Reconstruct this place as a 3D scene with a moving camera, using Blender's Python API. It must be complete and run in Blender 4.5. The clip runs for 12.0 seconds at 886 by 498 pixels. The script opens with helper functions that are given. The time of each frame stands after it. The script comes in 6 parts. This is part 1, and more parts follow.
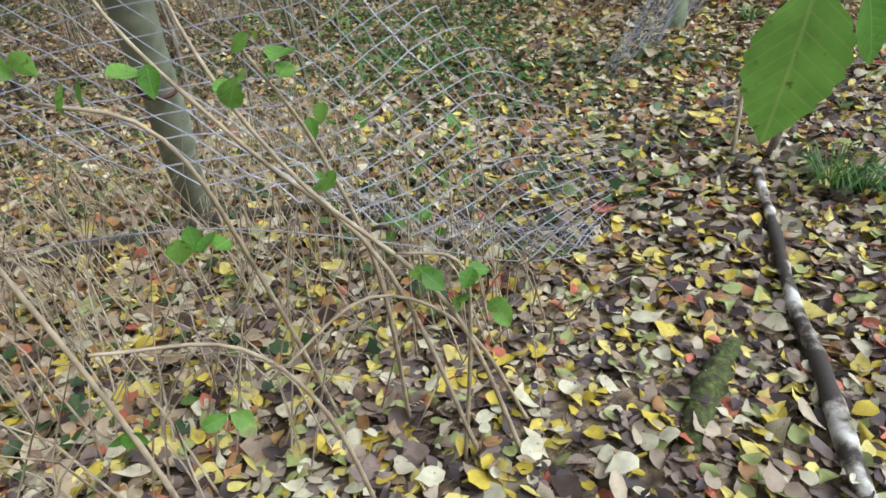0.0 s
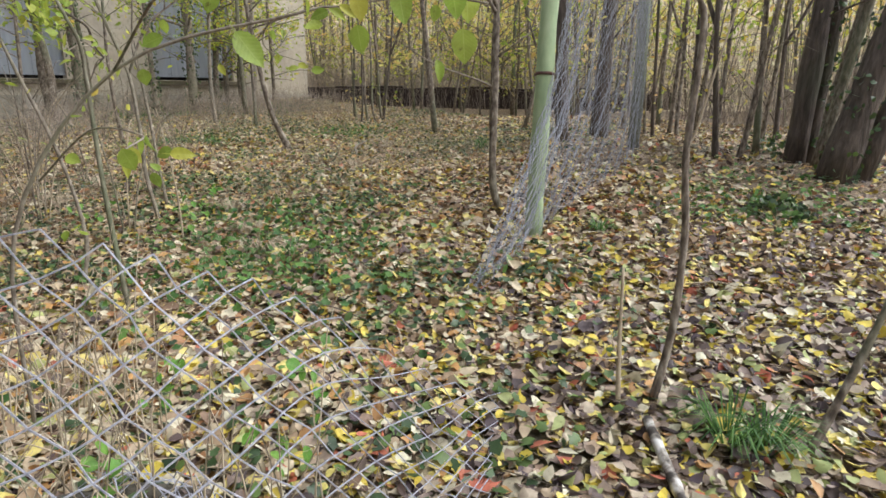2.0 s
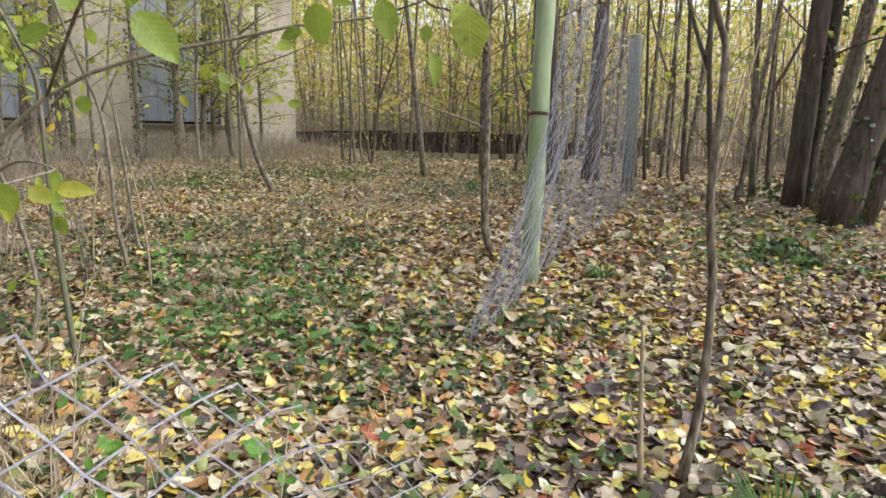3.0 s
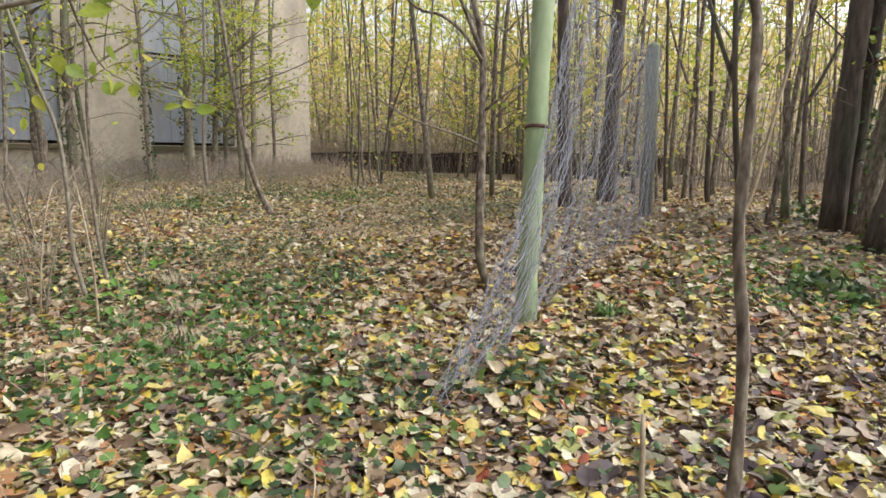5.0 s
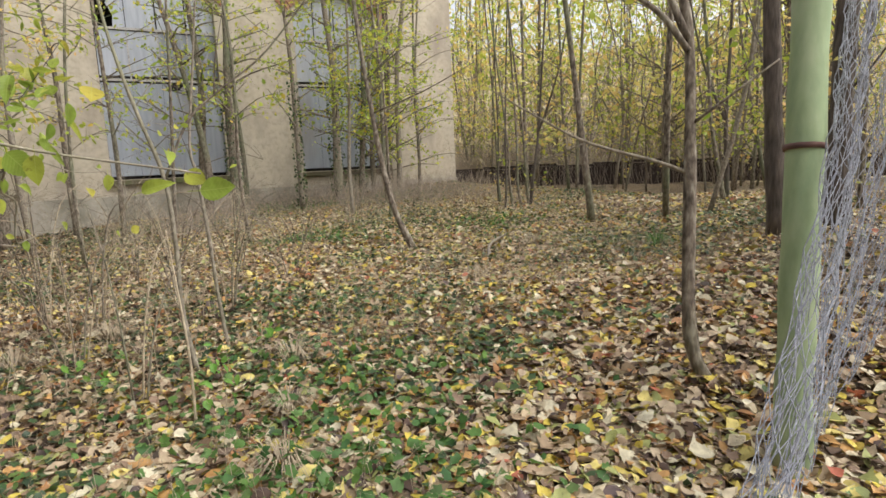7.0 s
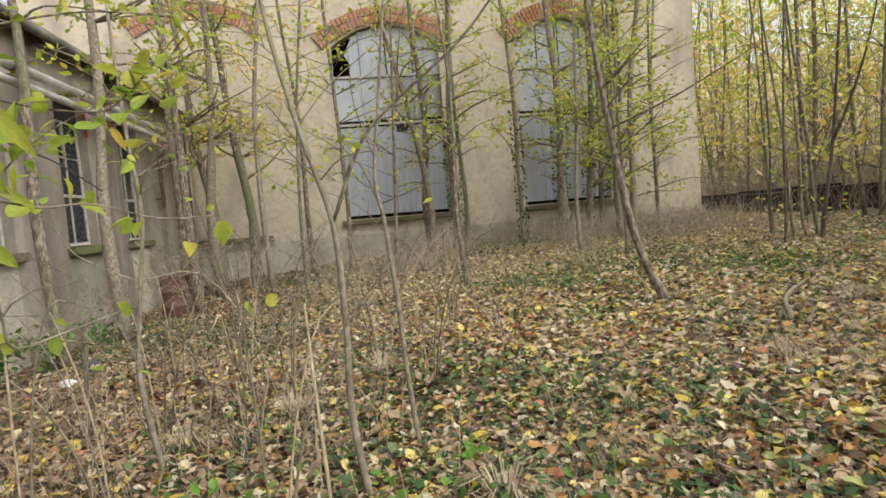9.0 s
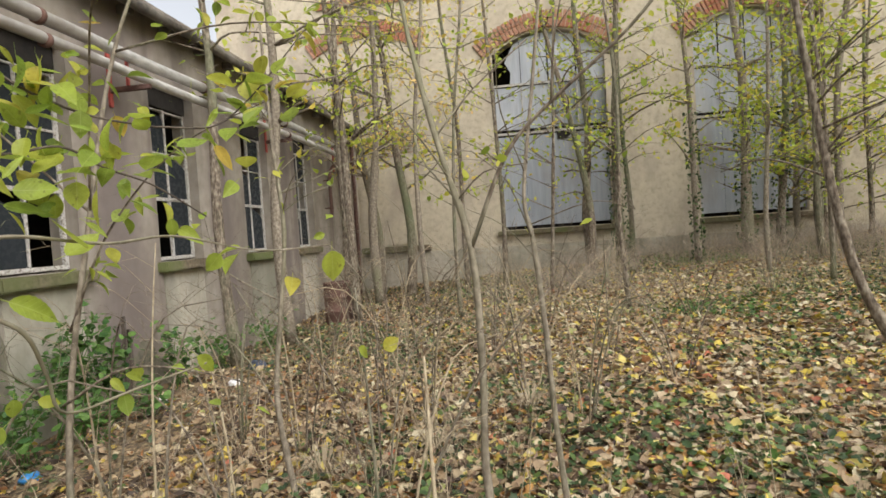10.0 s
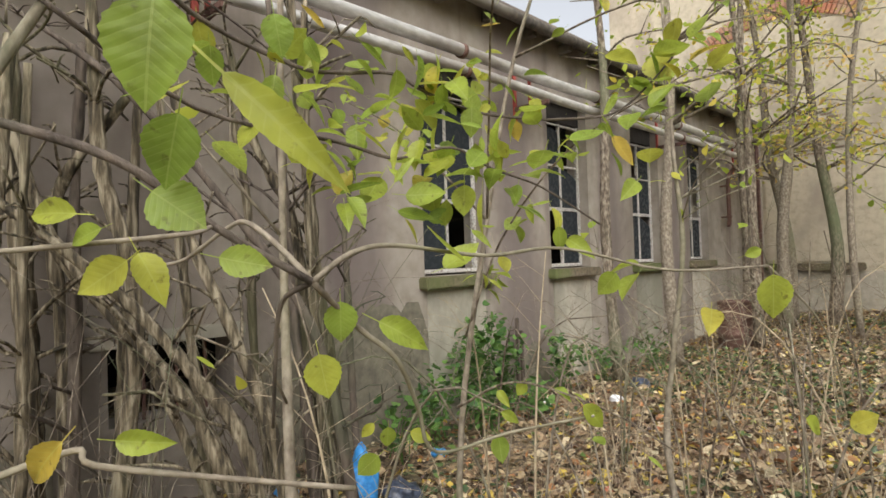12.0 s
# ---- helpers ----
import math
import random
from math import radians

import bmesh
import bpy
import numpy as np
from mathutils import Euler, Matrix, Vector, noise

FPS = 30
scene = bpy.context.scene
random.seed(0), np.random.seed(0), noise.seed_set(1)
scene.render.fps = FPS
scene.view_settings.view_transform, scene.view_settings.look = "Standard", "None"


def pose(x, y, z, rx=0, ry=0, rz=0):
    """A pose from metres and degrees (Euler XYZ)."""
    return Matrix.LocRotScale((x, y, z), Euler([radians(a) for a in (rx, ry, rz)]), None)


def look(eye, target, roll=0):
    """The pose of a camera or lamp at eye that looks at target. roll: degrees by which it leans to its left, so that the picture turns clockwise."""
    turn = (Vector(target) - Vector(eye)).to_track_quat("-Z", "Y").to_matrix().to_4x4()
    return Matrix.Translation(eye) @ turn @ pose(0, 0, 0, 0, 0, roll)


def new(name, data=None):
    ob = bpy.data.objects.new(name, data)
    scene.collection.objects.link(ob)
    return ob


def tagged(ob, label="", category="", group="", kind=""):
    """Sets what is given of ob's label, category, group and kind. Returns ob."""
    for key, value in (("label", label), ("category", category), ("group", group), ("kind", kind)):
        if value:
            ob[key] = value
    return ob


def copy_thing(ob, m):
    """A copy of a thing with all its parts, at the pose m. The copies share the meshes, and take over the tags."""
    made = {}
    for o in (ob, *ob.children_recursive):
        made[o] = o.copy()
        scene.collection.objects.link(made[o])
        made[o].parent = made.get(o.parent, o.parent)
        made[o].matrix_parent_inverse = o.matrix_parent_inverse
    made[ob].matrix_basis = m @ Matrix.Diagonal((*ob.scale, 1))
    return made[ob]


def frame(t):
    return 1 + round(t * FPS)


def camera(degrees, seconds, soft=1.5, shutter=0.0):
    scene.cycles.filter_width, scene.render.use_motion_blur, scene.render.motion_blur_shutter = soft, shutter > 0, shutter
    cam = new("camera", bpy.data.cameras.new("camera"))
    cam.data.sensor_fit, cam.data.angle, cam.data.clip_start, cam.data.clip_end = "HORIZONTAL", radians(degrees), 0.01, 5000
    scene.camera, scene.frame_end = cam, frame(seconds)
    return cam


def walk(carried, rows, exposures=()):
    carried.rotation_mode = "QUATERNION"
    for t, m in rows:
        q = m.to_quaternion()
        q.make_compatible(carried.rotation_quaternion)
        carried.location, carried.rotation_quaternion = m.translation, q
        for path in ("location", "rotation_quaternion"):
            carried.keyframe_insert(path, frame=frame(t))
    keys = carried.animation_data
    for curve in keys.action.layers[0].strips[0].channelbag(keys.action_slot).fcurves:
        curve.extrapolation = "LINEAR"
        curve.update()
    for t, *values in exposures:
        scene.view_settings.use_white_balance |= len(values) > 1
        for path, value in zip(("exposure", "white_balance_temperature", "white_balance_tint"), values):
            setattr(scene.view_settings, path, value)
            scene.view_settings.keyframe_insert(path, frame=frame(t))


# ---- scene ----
# the camera and its walk
cam = camera(75.6, 12.0, soft=1.6)
PATH = [
    (0, (0.421, 0.141, 1.252), (1.289, 1.593, 0.186), -4.4),
    (0.5, (0.552, 0.271, 1.279), (1.555, 1.743, 0.369), -2.9),
    (0.8, (0.633, 0.334, 1.32), (1.711, 1.817, 0.52), -1.8),
    (1, (0.673, 0.363, 1.342), (1.793, 1.846, 0.602), -1.5),
    (1.5, (0.767, 0.545, 1.341), (2.033, 1.953, 0.697), 0.2),
    (2, (0.841, 0.584, 1.362), (2.216, 1.927, 0.811), 0.7),
    (2.5, (0.88, 0.639, 1.328), (2.294, 1.975, 0.864), 0.8),
    (3, (1.07, 0.823, 1.313), (2.498, 2.164, 0.91), 0.9),
    (3.2, (1.093, 0.868, 1.319), (2.528, 2.208, 0.937), 1.1),
    (4.8, (1.644, 0.97, 1.278), (3.042, 2.362, 0.949), 0.6),
    (5, (1.711, 1.038, 1.28), (3.092, 2.446, 0.947), 0.6),
    (5.5, (1.896, 1.346, 1.387), (3.222, 2.803, 1.039), 0.1),
    (6, (1.892, 1.516, 1.51), (3.132, 3.053, 1.196), -0.7),
    (6.5, (2.081, 1.686, 1.468), (3.17, 3.34, 1.183), -1.8),
    (6.7, (2.243, 1.83, 1.456), (3.285, 3.512, 1.163), -2.2),
    (8.3, (2.842, 3.444, 1.464), (3.436, 5.344, 1.272), -3.4),
    (8.5, (2.865, 3.471, 1.447), (3.366, 5.401, 1.287), -4.1),
    (9, (2.937, 3.703, 1.446), (3.209, 5.68, 1.315), -4.8),
    (9.5, (3.023, 3.957, 1.501), (3.022, 5.954, 1.399), -4.6),
    (10, (3.008, 4.182, 1.517), (2.737, 6.162, 1.456), -3.9),
    (10.5, (2.945, 4.406, 1.575), (2.444, 6.342, 1.549), -3.6),
    (11, (2.922, 4.438, 1.566), (2.163, 6.288, 1.581), -3.4),
    (11.5, (2.879, 4.466, 1.562), (1.741, 6.111, 1.598), -2.6),
    (12, (2.794, 4.524, 1.534), (1.384, 5.941, 1.574), -1.9),
]
EXPOSURES = [(0.0, 0.62, 5600, 8), (1.5, 0.80, 5800, 11), (5.0, 0.92, 6100, 13), (8.5, 0.76, 6400, 11), (12.0, 0.72, 6500, 10)]
walk(cam, [(t, look(eye, target, roll)) for t, eye, target, roll in PATH], EXPOSURES)

# ---- world, sun, exposure ----
world = bpy.data.worlds.new("world")
scene.world = world
world.use_nodes = True
wn = world.node_tree
wn.nodes.clear()
sky = wn.nodes.new("ShaderNodeTexSky")
sky.sky_type, sky.sun_disc = "NISHITA", False
sky.sun_elevation, sky.sun_rotation = radians(38), radians(120)
sky.air_density, sky.dust_density, sky.ozone_density = 1.0, 4.0, 1.0
pale = wn.nodes.new("ShaderNodeHueSaturation")
pale.inputs["Saturation"].default_value = 0.22
back = wn.nodes.new("ShaderNodeBackground")
back.inputs["Strength"].default_value = 0.15
wout = wn.nodes.new("ShaderNodeOutputWorld")
wn.links.new(sky.outputs[0], pale.inputs["Color"])
wn.links.new(pale.outputs[0], back.inputs["Color"])
wn.links.new(back.outputs[0], wout.inputs["Surface"])
sun_data = bpy.data.lights.new("sun", "SUN")
sun_data.energy, sun_data.angle, sun_data.color = 1.3, radians(25), (1.0, 0.95, 0.87)
sun = new("sun", sun_data)
sun.matrix_world = look((9, -8, 26), (4, 8, 0))

# ---- materials ----
rng = np.random.default_rng(7)


def material(name, rough=0.8, metal=0.0):
    m = bpy.data.materials.new(name)
    m.use_nodes = True
    b = m.node_tree.nodes["Principled BSDF"]
    b.inputs["Roughness"].default_value, b.inputs["Metallic"].default_value = rough, metal
    return m, m.node_tree, b


def node(t, kind, **inputs):
    n = t.nodes.new(kind)
    for k, v in inputs.items():
        n.inputs[k.replace("_", " ")].default_value = v
    return n


def ramp(t, source, stops, mode="LINEAR"):
    r = t.nodes.new("ShaderNodeValToRGB")
    r.color_ramp.interpolation = mode
    while len(r.color_ramp.elements) < len(stops):
        r.color_ramp.elements.new(0.5)
    for e, (p, c) in zip(r.color_ramp.elements, stops):
        e.position, e.color = p, (*c, 1)
    t.links.new(source, r.inputs[0])
    return r.outputs[0]


def mix(t, fac, a, b, how="MIX"):
    n = t.nodes.new("ShaderNodeMix")
    n.data_type, n.blend_type = "RGBA", how
    for i, v in ((0, fac), (6, a), (7, b)):
        if isinstance(v, (int, float)):
            n.inputs[i].default_value = v
        elif isinstance(v, tuple):
            n.inputs[i].default_value = (*v, 1)
        else:
            t.links.new(v, n.inputs[i])
    return n.outputs[2]


def noise_at(t, scale, detail=4.0, stretch=(1, 1, 1), rough=0.55):
    g = t.nodes.new("ShaderNodeNewGeometry")
    mp = t.nodes.new("ShaderNodeMapping")
    mp.inputs["Scale"].default_value = stretch
    t.links.new(g.outputs["Position"], mp.inputs[0])
    n = node(t, "ShaderNodeTexNoise", Scale=scale, Detail=detail, Roughness=rough)
    t.links.new(mp.outputs[0], n.inputs["Vector"])
    return n.outputs["Fac"]


def bump(t, b, height, strength=0.4, dist=0.01):
    n = node(t, "ShaderNodeBump", Strength=strength, Distance=dist)
    t.links.new(height, n.inputs["Height"])
    t.links.new(n.outputs[0], b.inputs["Normal"])


def rough_stuff(name, stops, scale, rough=0.85, metal=0.0, stretch=(1, 1, 1), big=None, relief=0.4, dist=0.01, spread=0.5):
    """A surface with fine grain, and large stains where big names their colour."""
    m, t, b = material(name, rough, metal)
    fine = noise_at(t, scale, 5.0, stretch)
    col = ramp(t, fine, stops)
    if big:
        wide = noise_at(t, 0.9, 6.0, (1, 1, 0.45))
        mask = ramp(t, wide, [(spread - 0.06, (0, 0, 0)), (spread + 0.12, (1, 1, 1))])
        col = mix(t, mask, col, big)
    t.links.new(col, b.inputs["Base Color"])
    bump(t, b, fine, relief, dist)
    return m


LEAF_STOPS = [(0.0, (0.07, 0.052, 0.052)), (0.08, (0.15, 0.115, 0.105)), (0.18, (0.24, 0.185, 0.155)), (0.30, (0.34, 0.265, 0.20)), (0.41, (0.47, 0.40, 0.30)), (0.49, (0.56, 0.52, 0.38)), (0.57, (0.63, 0.61, 0.45)),
              (0.63, (0.62, 0.50, 0.07)), (0.73, (0.70, 0.61, 0.18)), (0.835, (0.42, 0.24, 0.10)), (0.87, (0.36, 0.41, 0.16)), (0.94, (0.085, 0.062, 0.07)), (0.975, (0.50, 0.16, 0.10))]
WARM_STOPS = [(0.0, (0.10, 0.065, 0.05)), (0.05, (0.24, 0.165, 0.115)), (0.15, (0.38, 0.28, 0.18)), (0.28, (0.49, 0.39, 0.265)), (0.43, (0.59, 0.51, 0.355)), (0.55, (0.66, 0.61, 0.445)),
              (0.645, (0.60, 0.48, 0.08)), (0.72, (0.68, 0.58, 0.19)), (0.80, (0.52, 0.30, 0.11)), (0.87, (0.38, 0.41, 0.15)), (0.93, (0.38, 0.20, 0.09)), (0.965, (0.12, 0.085, 0.08)), (0.985, (0.50, 0.17, 0.10))]
DULL_STOPS = [(0.0, (0.07, 0.05, 0.038)), (0.15, (0.14, 0.095, 0.065)), (0.32, (0.24, 0.165, 0.105)), (0.50, (0.34, 0.25, 0.155)), (0.66, (0.44, 0.345, 0.22)), (0.79, (0.56, 0.48, 0.33)), (0.88, (0.55, 0.42, 0.09)), (0.94, (0.36, 0.17, 0.07))]


def sums(t, how, a, c=0.0):
    n = t.nodes.new("ShaderNodeMath")
    n.operation = how
    for i, v in ((0, a), (1, c)):
        if isinstance(v, (int, float)):
            n.inputs[i].default_value = v
        else:
            t.links.new(v, n.inputs[i])
    return n.outputs[0]


def leaf_material(name, stops, by_object=False, glow=0.35, rough=0.55, spots=True, veins=False):
    """A thin leaf: a colour of its own for each one, veins and spots, and light that comes through it."""
    m, t, b = material(name, rough)
    if by_object:
        pick = t.nodes.new("ShaderNodeObjectInfo").outputs["Random"]
    else:
        pick = t.nodes.new("ShaderNodeNewGeometry").outputs["Random Per Island"]
    col = ramp(t, pick, stops, "CONSTANT" if len(stops) > 6 else "LINEAR")
    if spots:
        dots = noise_at(t, 70.0, 4.0)
        col = mix(t, ramp(t, dots, [(0.62, (0, 0, 0)), (0.72, (0.6, 0.6, 0.6))]), col, (0.09, 0.05, 0.025))
        shade = noise_at(t, 22.0, 3.0)
        col = mix(t, 0.6, col, ramp(t, shade, [(0.3, (0.55, 0.5, 0.45)), (0.7, (1.25, 1.22, 1.12))]), "MULTIPLY")
    if veins:
        axes = t.nodes.new("ShaderNodeSeparateXYZ")
        t.links.new(t.nodes.new("ShaderNodeTexCoord").outputs["Object"], axes.inputs[0])
        aside = sums(t, "ABSOLUTE", axes.outputs[1])
        slant = sums(t, "SUBTRACT", axes.outputs[0], sums(t, "MULTIPLY", aside, 0.75))
        comb = sums(t, "PINGPONG", slant, 0.055)
        rib = sums(t, "MAXIMUM", sums(t, "LESS_THAN", aside, 0.012), sums(t, "MULTIPLY", sums(t, "LESS_THAN", comb, 0.007), 0.55))
        col = mix(t, sums(t, "MULTIPLY", rib, 0.22), col, (0.60, 0.66, 0.22))
        bump(t, b, sums(t, "ADD", comb, sums(t, "MULTIPLY", rib, -0.02)), 0.35, 0.012)
    t.links.new(col, b.inputs["Base Color"])
    b.inputs["Specular IOR Level"].default_value = 0.35
    thin = t.nodes.new("ShaderNodeBsdfTranslucent")
    t.links.new(col, thin.inputs["Color"])
    both = t.nodes.new("ShaderNodeMixShader")
    both.inputs[0].default_value = glow
    t.links.new(b.outputs[0], both.inputs[1])
    t.links.new(thin.outputs[0], both.inputs[2])
    t.links.new(both.outputs[0], t.nodes["Material Output"].inputs["Surface"])
    return m


fallen_leaf = leaf_material("fallen_leaf", LEAF_STOPS, glow=0.12)
warm_leaf = leaf_material("warm_leaf", WARM_STOPS, glow=0.15)
dull_leaf = leaf_material("dull_leaf", DULL_STOPS, glow=0.1)
fallen_leaf_single = leaf_material("fallen_leaf_single", LEAF_STOPS, True, glow=0.12)
lime_leaf = leaf_material("lime_leaf", [(0.0, (0.25, 0.37, 0.06)), (0.6, (0.38, 0.47, 0.07)), (0.95, (0.50, 0.51, 0.08)), (1.0, (0.58, 0.42, 0.08))], True, glow=0.5, rough=0.4, veins=True)
crown_leaf = leaf_material("crown_leaf", [(0.0, (0.26, 0.36, 0.05)), (0.5, (0.44, 0.52, 0.07)), (0.85, (0.60, 0.57, 0.09)), (1.0, (0.62, 0.44, 0.08))], glow=0.5, spots=False)
yellow_leaf = leaf_material("yellow_leaf", [(0.0, (0.50, 0.52, 0.14)), (0.4, (0.70, 0.64, 0.20)), (0.75, (0.78, 0.60, 0.20)), (1.0, (0.70, 0.45, 0.17))], glow=0.58, spots=False)
straw_leaf = leaf_material("straw_leaf", [(0.0, (0.44, 0.34, 0.23)), (0.5, (0.62, 0.53, 0.38)), (1.0, (0.66, 0.60, 0.36))], glow=0.5, spots=False)
green_leaf = leaf_material("green_leaf", [(0.0, (0.13, 0.33, 0.05)), (1.0, (0.24, 0.46, 0.09))], True, glow=0.5, rough=0.38, veins=True)
ivy_leaf = leaf_material("ivy_leaf", [(0.0, (0.035, 0.06, 0.03)), (0.6, (0.068, 0.118, 0.045)), (1.0, (0.15, 0.23, 0.06))], glow=0.2, rough=0.35)
herb_leaf = leaf_material("herb_leaf", [(0.0, (0.05, 0.13, 0.04)), (1.0, (0.16, 0.30, 0.07))], glow=0.35)
soil = rough_stuff("leaf_mould", [(0.3, (0.045, 0.03, 0.02)), (0.45, (0.11, 0.078, 0.048)), (0.58, (0.24, 0.175, 0.10)), (0.7, (0.42, 0.33, 0.18))], 26.0, 0.9, relief=0.8, dist=0.03, big=(0.06, 0.06, 0.03), spread=0.6)
bark_brown = rough_stuff("brown_bark", [(0.34, (0.06, 0.045, 0.032)), (0.5, (0.17, 0.135, 0.10)), (0.66, (0.33, 0.29, 0.225))], 30.0, 0.9, stretch=(1, 1, 0.35), big=(0.13, 0.15, 0.08), relief=0.6, spread=0.56)
bark_pale = rough_stuff("pale_bark", [(0.33, (0.13, 0.105, 0.077)), (0.5, (0.22, 0.185, 0.14)), (0.68, (0.34, 0.295, 0.23))], 34.0, 0.85, stretch=(1, 1, 0.6), big=(0.22, 0.22, 0.13), relief=0.4, spread=0.58)
corky = rough_stuff("corky_bark", [(0.38, (0.035, 0.028, 0.018)), (0.49, (0.115, 0.092, 0.058)), (0.66, (0.33, 0.285, 0.205))], 26.0, 0.95, stretch=(1, 1, 0.12), relief=1.0, dist=0.03, big=(0.10, 0.10, 0.05), spread=0.56)
bark_dark = rough_stuff("dark_bark", [(0.3, (0.045, 0.035, 0.028)), (0.7, (0.15, 0.12, 0.095))], 22.0, 0.95, stretch=(1, 1, 0.2), relief=0.9, dist=0.03, big=(0.07, 0.085, 0.045), spread=0.6)
brush_stem = rough_stuff("brushwood", [(0.3, (0.21, 0.165, 0.13)), (0.7, (0.42, 0.35, 0.28))], 6.0, 0.85)
slope_litter = rough_stuff("leaf_strewn_slope", [(0.3, (0.26, 0.20, 0.13)), (0.45, (0.42, 0.34, 0.23)), (0.6, (0.55, 0.47, 0.30)), (0.75, (0.62, 0.53, 0.25))], 2.2, 0.95, big=(0.42, 0.40, 0.20), relief=0.6, spread=0.56)
dry_stem = rough_stuff("dry_stem", [(0.3, (0.26, 0.20, 0.13)), (0.7, (0.50, 0.42, 0.29))], 20.0, 0.8)
plaster_cream = rough_stuff("cream_plaster", [(0.25, (0.41, 0.36, 0.27)), (0.5, (0.54, 0.48, 0.37)), (0.8, (0.61, 0.55, 0.44))], 7.0, 0.9, big=(0.38, 0.325, 0.26), relief=0.25, spread=0.55)
plaster_grey = rough_stuff("grey_plaster", [(0.25, (0.24, 0.21, 0.172)), (0.5, (0.32, 0.282, 0.238)), (0.8, (0.385, 0.345, 0.298))], 5.0, 0.92, big=(0.22, 0.185, 0.155), relief=0.25, spread=0.58)
pt = plaster_grey.node_tree
pb = pt.nodes["Principled BSDF"]
pc = pb.inputs["Base Color"].links[0].from_socket
streak = noise_at(pt, 1.7, 4.0, (1, 1, 0.07))
pc = mix(pt, ramp(pt, streak, [(0.52, (0, 0, 0)), (0.68, (0.75, 0.75, 0.75))]), pc, (0.135, 0.105, 0.095))
# brown end of the wall, ragged edge: dark plaster plus painted elder shade
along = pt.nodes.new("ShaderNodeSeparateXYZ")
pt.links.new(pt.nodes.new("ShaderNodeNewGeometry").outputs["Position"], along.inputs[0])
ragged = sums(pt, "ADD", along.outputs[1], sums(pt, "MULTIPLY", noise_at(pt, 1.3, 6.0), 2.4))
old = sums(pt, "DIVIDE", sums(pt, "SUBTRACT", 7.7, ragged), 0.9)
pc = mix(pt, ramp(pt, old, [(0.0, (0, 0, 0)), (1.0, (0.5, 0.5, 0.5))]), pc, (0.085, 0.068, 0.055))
# soot that has run down from the pipes between the windows;
# the wide band at 7.9 also paints in the shadowed tone of the wall
for centre, half in ((10.55, 0.62), (7.9, 0.6), (13.1, 0.5), (15.6, 0.4)):
    off = sums(pt, "ABSOLUTE", sums(pt, "SUBTRACT", sums(pt, "ADD", along.outputs[1], sums(pt, "MULTIPLY", noise_at(pt, 1.1, 5.0, (1, 1, 0.3)), 0.9)), centre + 0.45))
    pc = mix(pt, ramp(pt, sums(pt, "DIVIDE", off, half), [(0.35, (0.75, 0.75, 0.75)), (1.0, (0, 0, 0))]), pc, (0.15, 0.12, 0.112))
pt.links.new(pc, pb.inputs["Base Color"])
plaster_bare = rough_stuff("patched_plaster", [(0.25, (0.36, 0.33, 0.27)), (0.7, (0.52, 0.48, 0.40))], 8.0, 0.92, big=(0.24, 0.23, 0.18), relief=0.3)
damp = rough_stuff("damp_render", [(0.3, (0.11, 0.10, 0.075)), (0.7, (0.22, 0.20, 0.15))], 9.0, 0.9, relief=0.3)
brick_red = rough_stuff("red_brick", [(0.3, (0.33, 0.12, 0.07)), (0.7, (0.52, 0.24, 0.15))], 30.0, 0.9, big=(0.42, 0.30, 0.22), relief=0.4)
mortar = rough_stuff("lime_mortar", [(0.3, (0.36, 0.32, 0.26)), (0.7, (0.52, 0.47, 0.39))], 30.0, 0.95)
sheet_blue = rough_stuff("blue_grey_sheet", [(0.3, (0.30, 0.33, 0.38)), (0.7, (0.42, 0.45, 0.50))], 2.5, 0.5, 0.15, stretch=(3, 3, 0.3), big=(0.30, 0.28, 0.26), relief=0.05, spread=0.64)
sheet_pale = rough_stuff("pale_panel", [(0.3, (0.38, 0.41, 0.46)), (0.7, (0.51, 0.54, 0.59))], 3.0, 0.45, stretch=(3, 3, 0.4), big=(0.40, 0.40, 0.40), relief=0.05, spread=0.6)
sheet_dim = rough_stuff("dim_panel", [(0.3, (0.20, 0.22, 0.25)), (0.7, (0.34, 0.36, 0.39))], 3.0, 0.4, stretch=(3, 3, 0.4), relief=0.05)
white_paint = rough_stuff("flaking_white_paint", [(0.36, (0.18, 0.15, 0.12)), (0.46, (0.46, 0.44, 0.41)), (0.8, (0.68, 0.67, 0.64))], 40.0, 0.7)
pipe_paint = rough_stuff("weathered_pipe", [(0.35, (0.42, 0.41, 0.39)), (0.6, (0.62, 0.61, 0.59)), (0.8, (0.74, 0.73, 0.71))], 18.0, 0.45, 0.35, stretch=(1, 0.3, 1), big=(0.30, 0.27, 0.24), spread=0.6)
rust = rough_stuff("rusty_steel", [(0.3, (0.07, 0.035, 0.03)), (0.6, (0.14, 0.075, 0.06)), (0.8, (0.20, 0.12, 0.10))], 16.0, 0.85, 0.2, big=(0.16, 0.09, 0.07))
red_paint = rough_stuff("red_lead_paint", [(0.3, (0.28, 0.05, 0.04)), (0.7, (0.45, 0.09, 0.07))], 25.0, 0.7)
stone_sill = rough_stuff("mossy_sill", [(0.3, (0.10, 0.08, 0.055)), (0.7, (0.22, 0.18, 0.12))], 18.0, 0.95, big=(0.12, 0.14, 0.05), relief=0.6)
roof_felt = rough_stuff("dark_roofing", [(0.3, (0.05, 0.045, 0.04)), (0.7, (0.14, 0.12, 0.10))], 12.0, 0.9, big=(0.22, 0.20, 0.17))
# near-black stands in for shade in interiors and recesses; the hatch shares it
gloom = rough_stuff("interior_shade_black", [(0.3, (0.012, 0.010, 0.009)), (0.7, (0.035, 0.03, 0.026))], 6.0, 0.95)
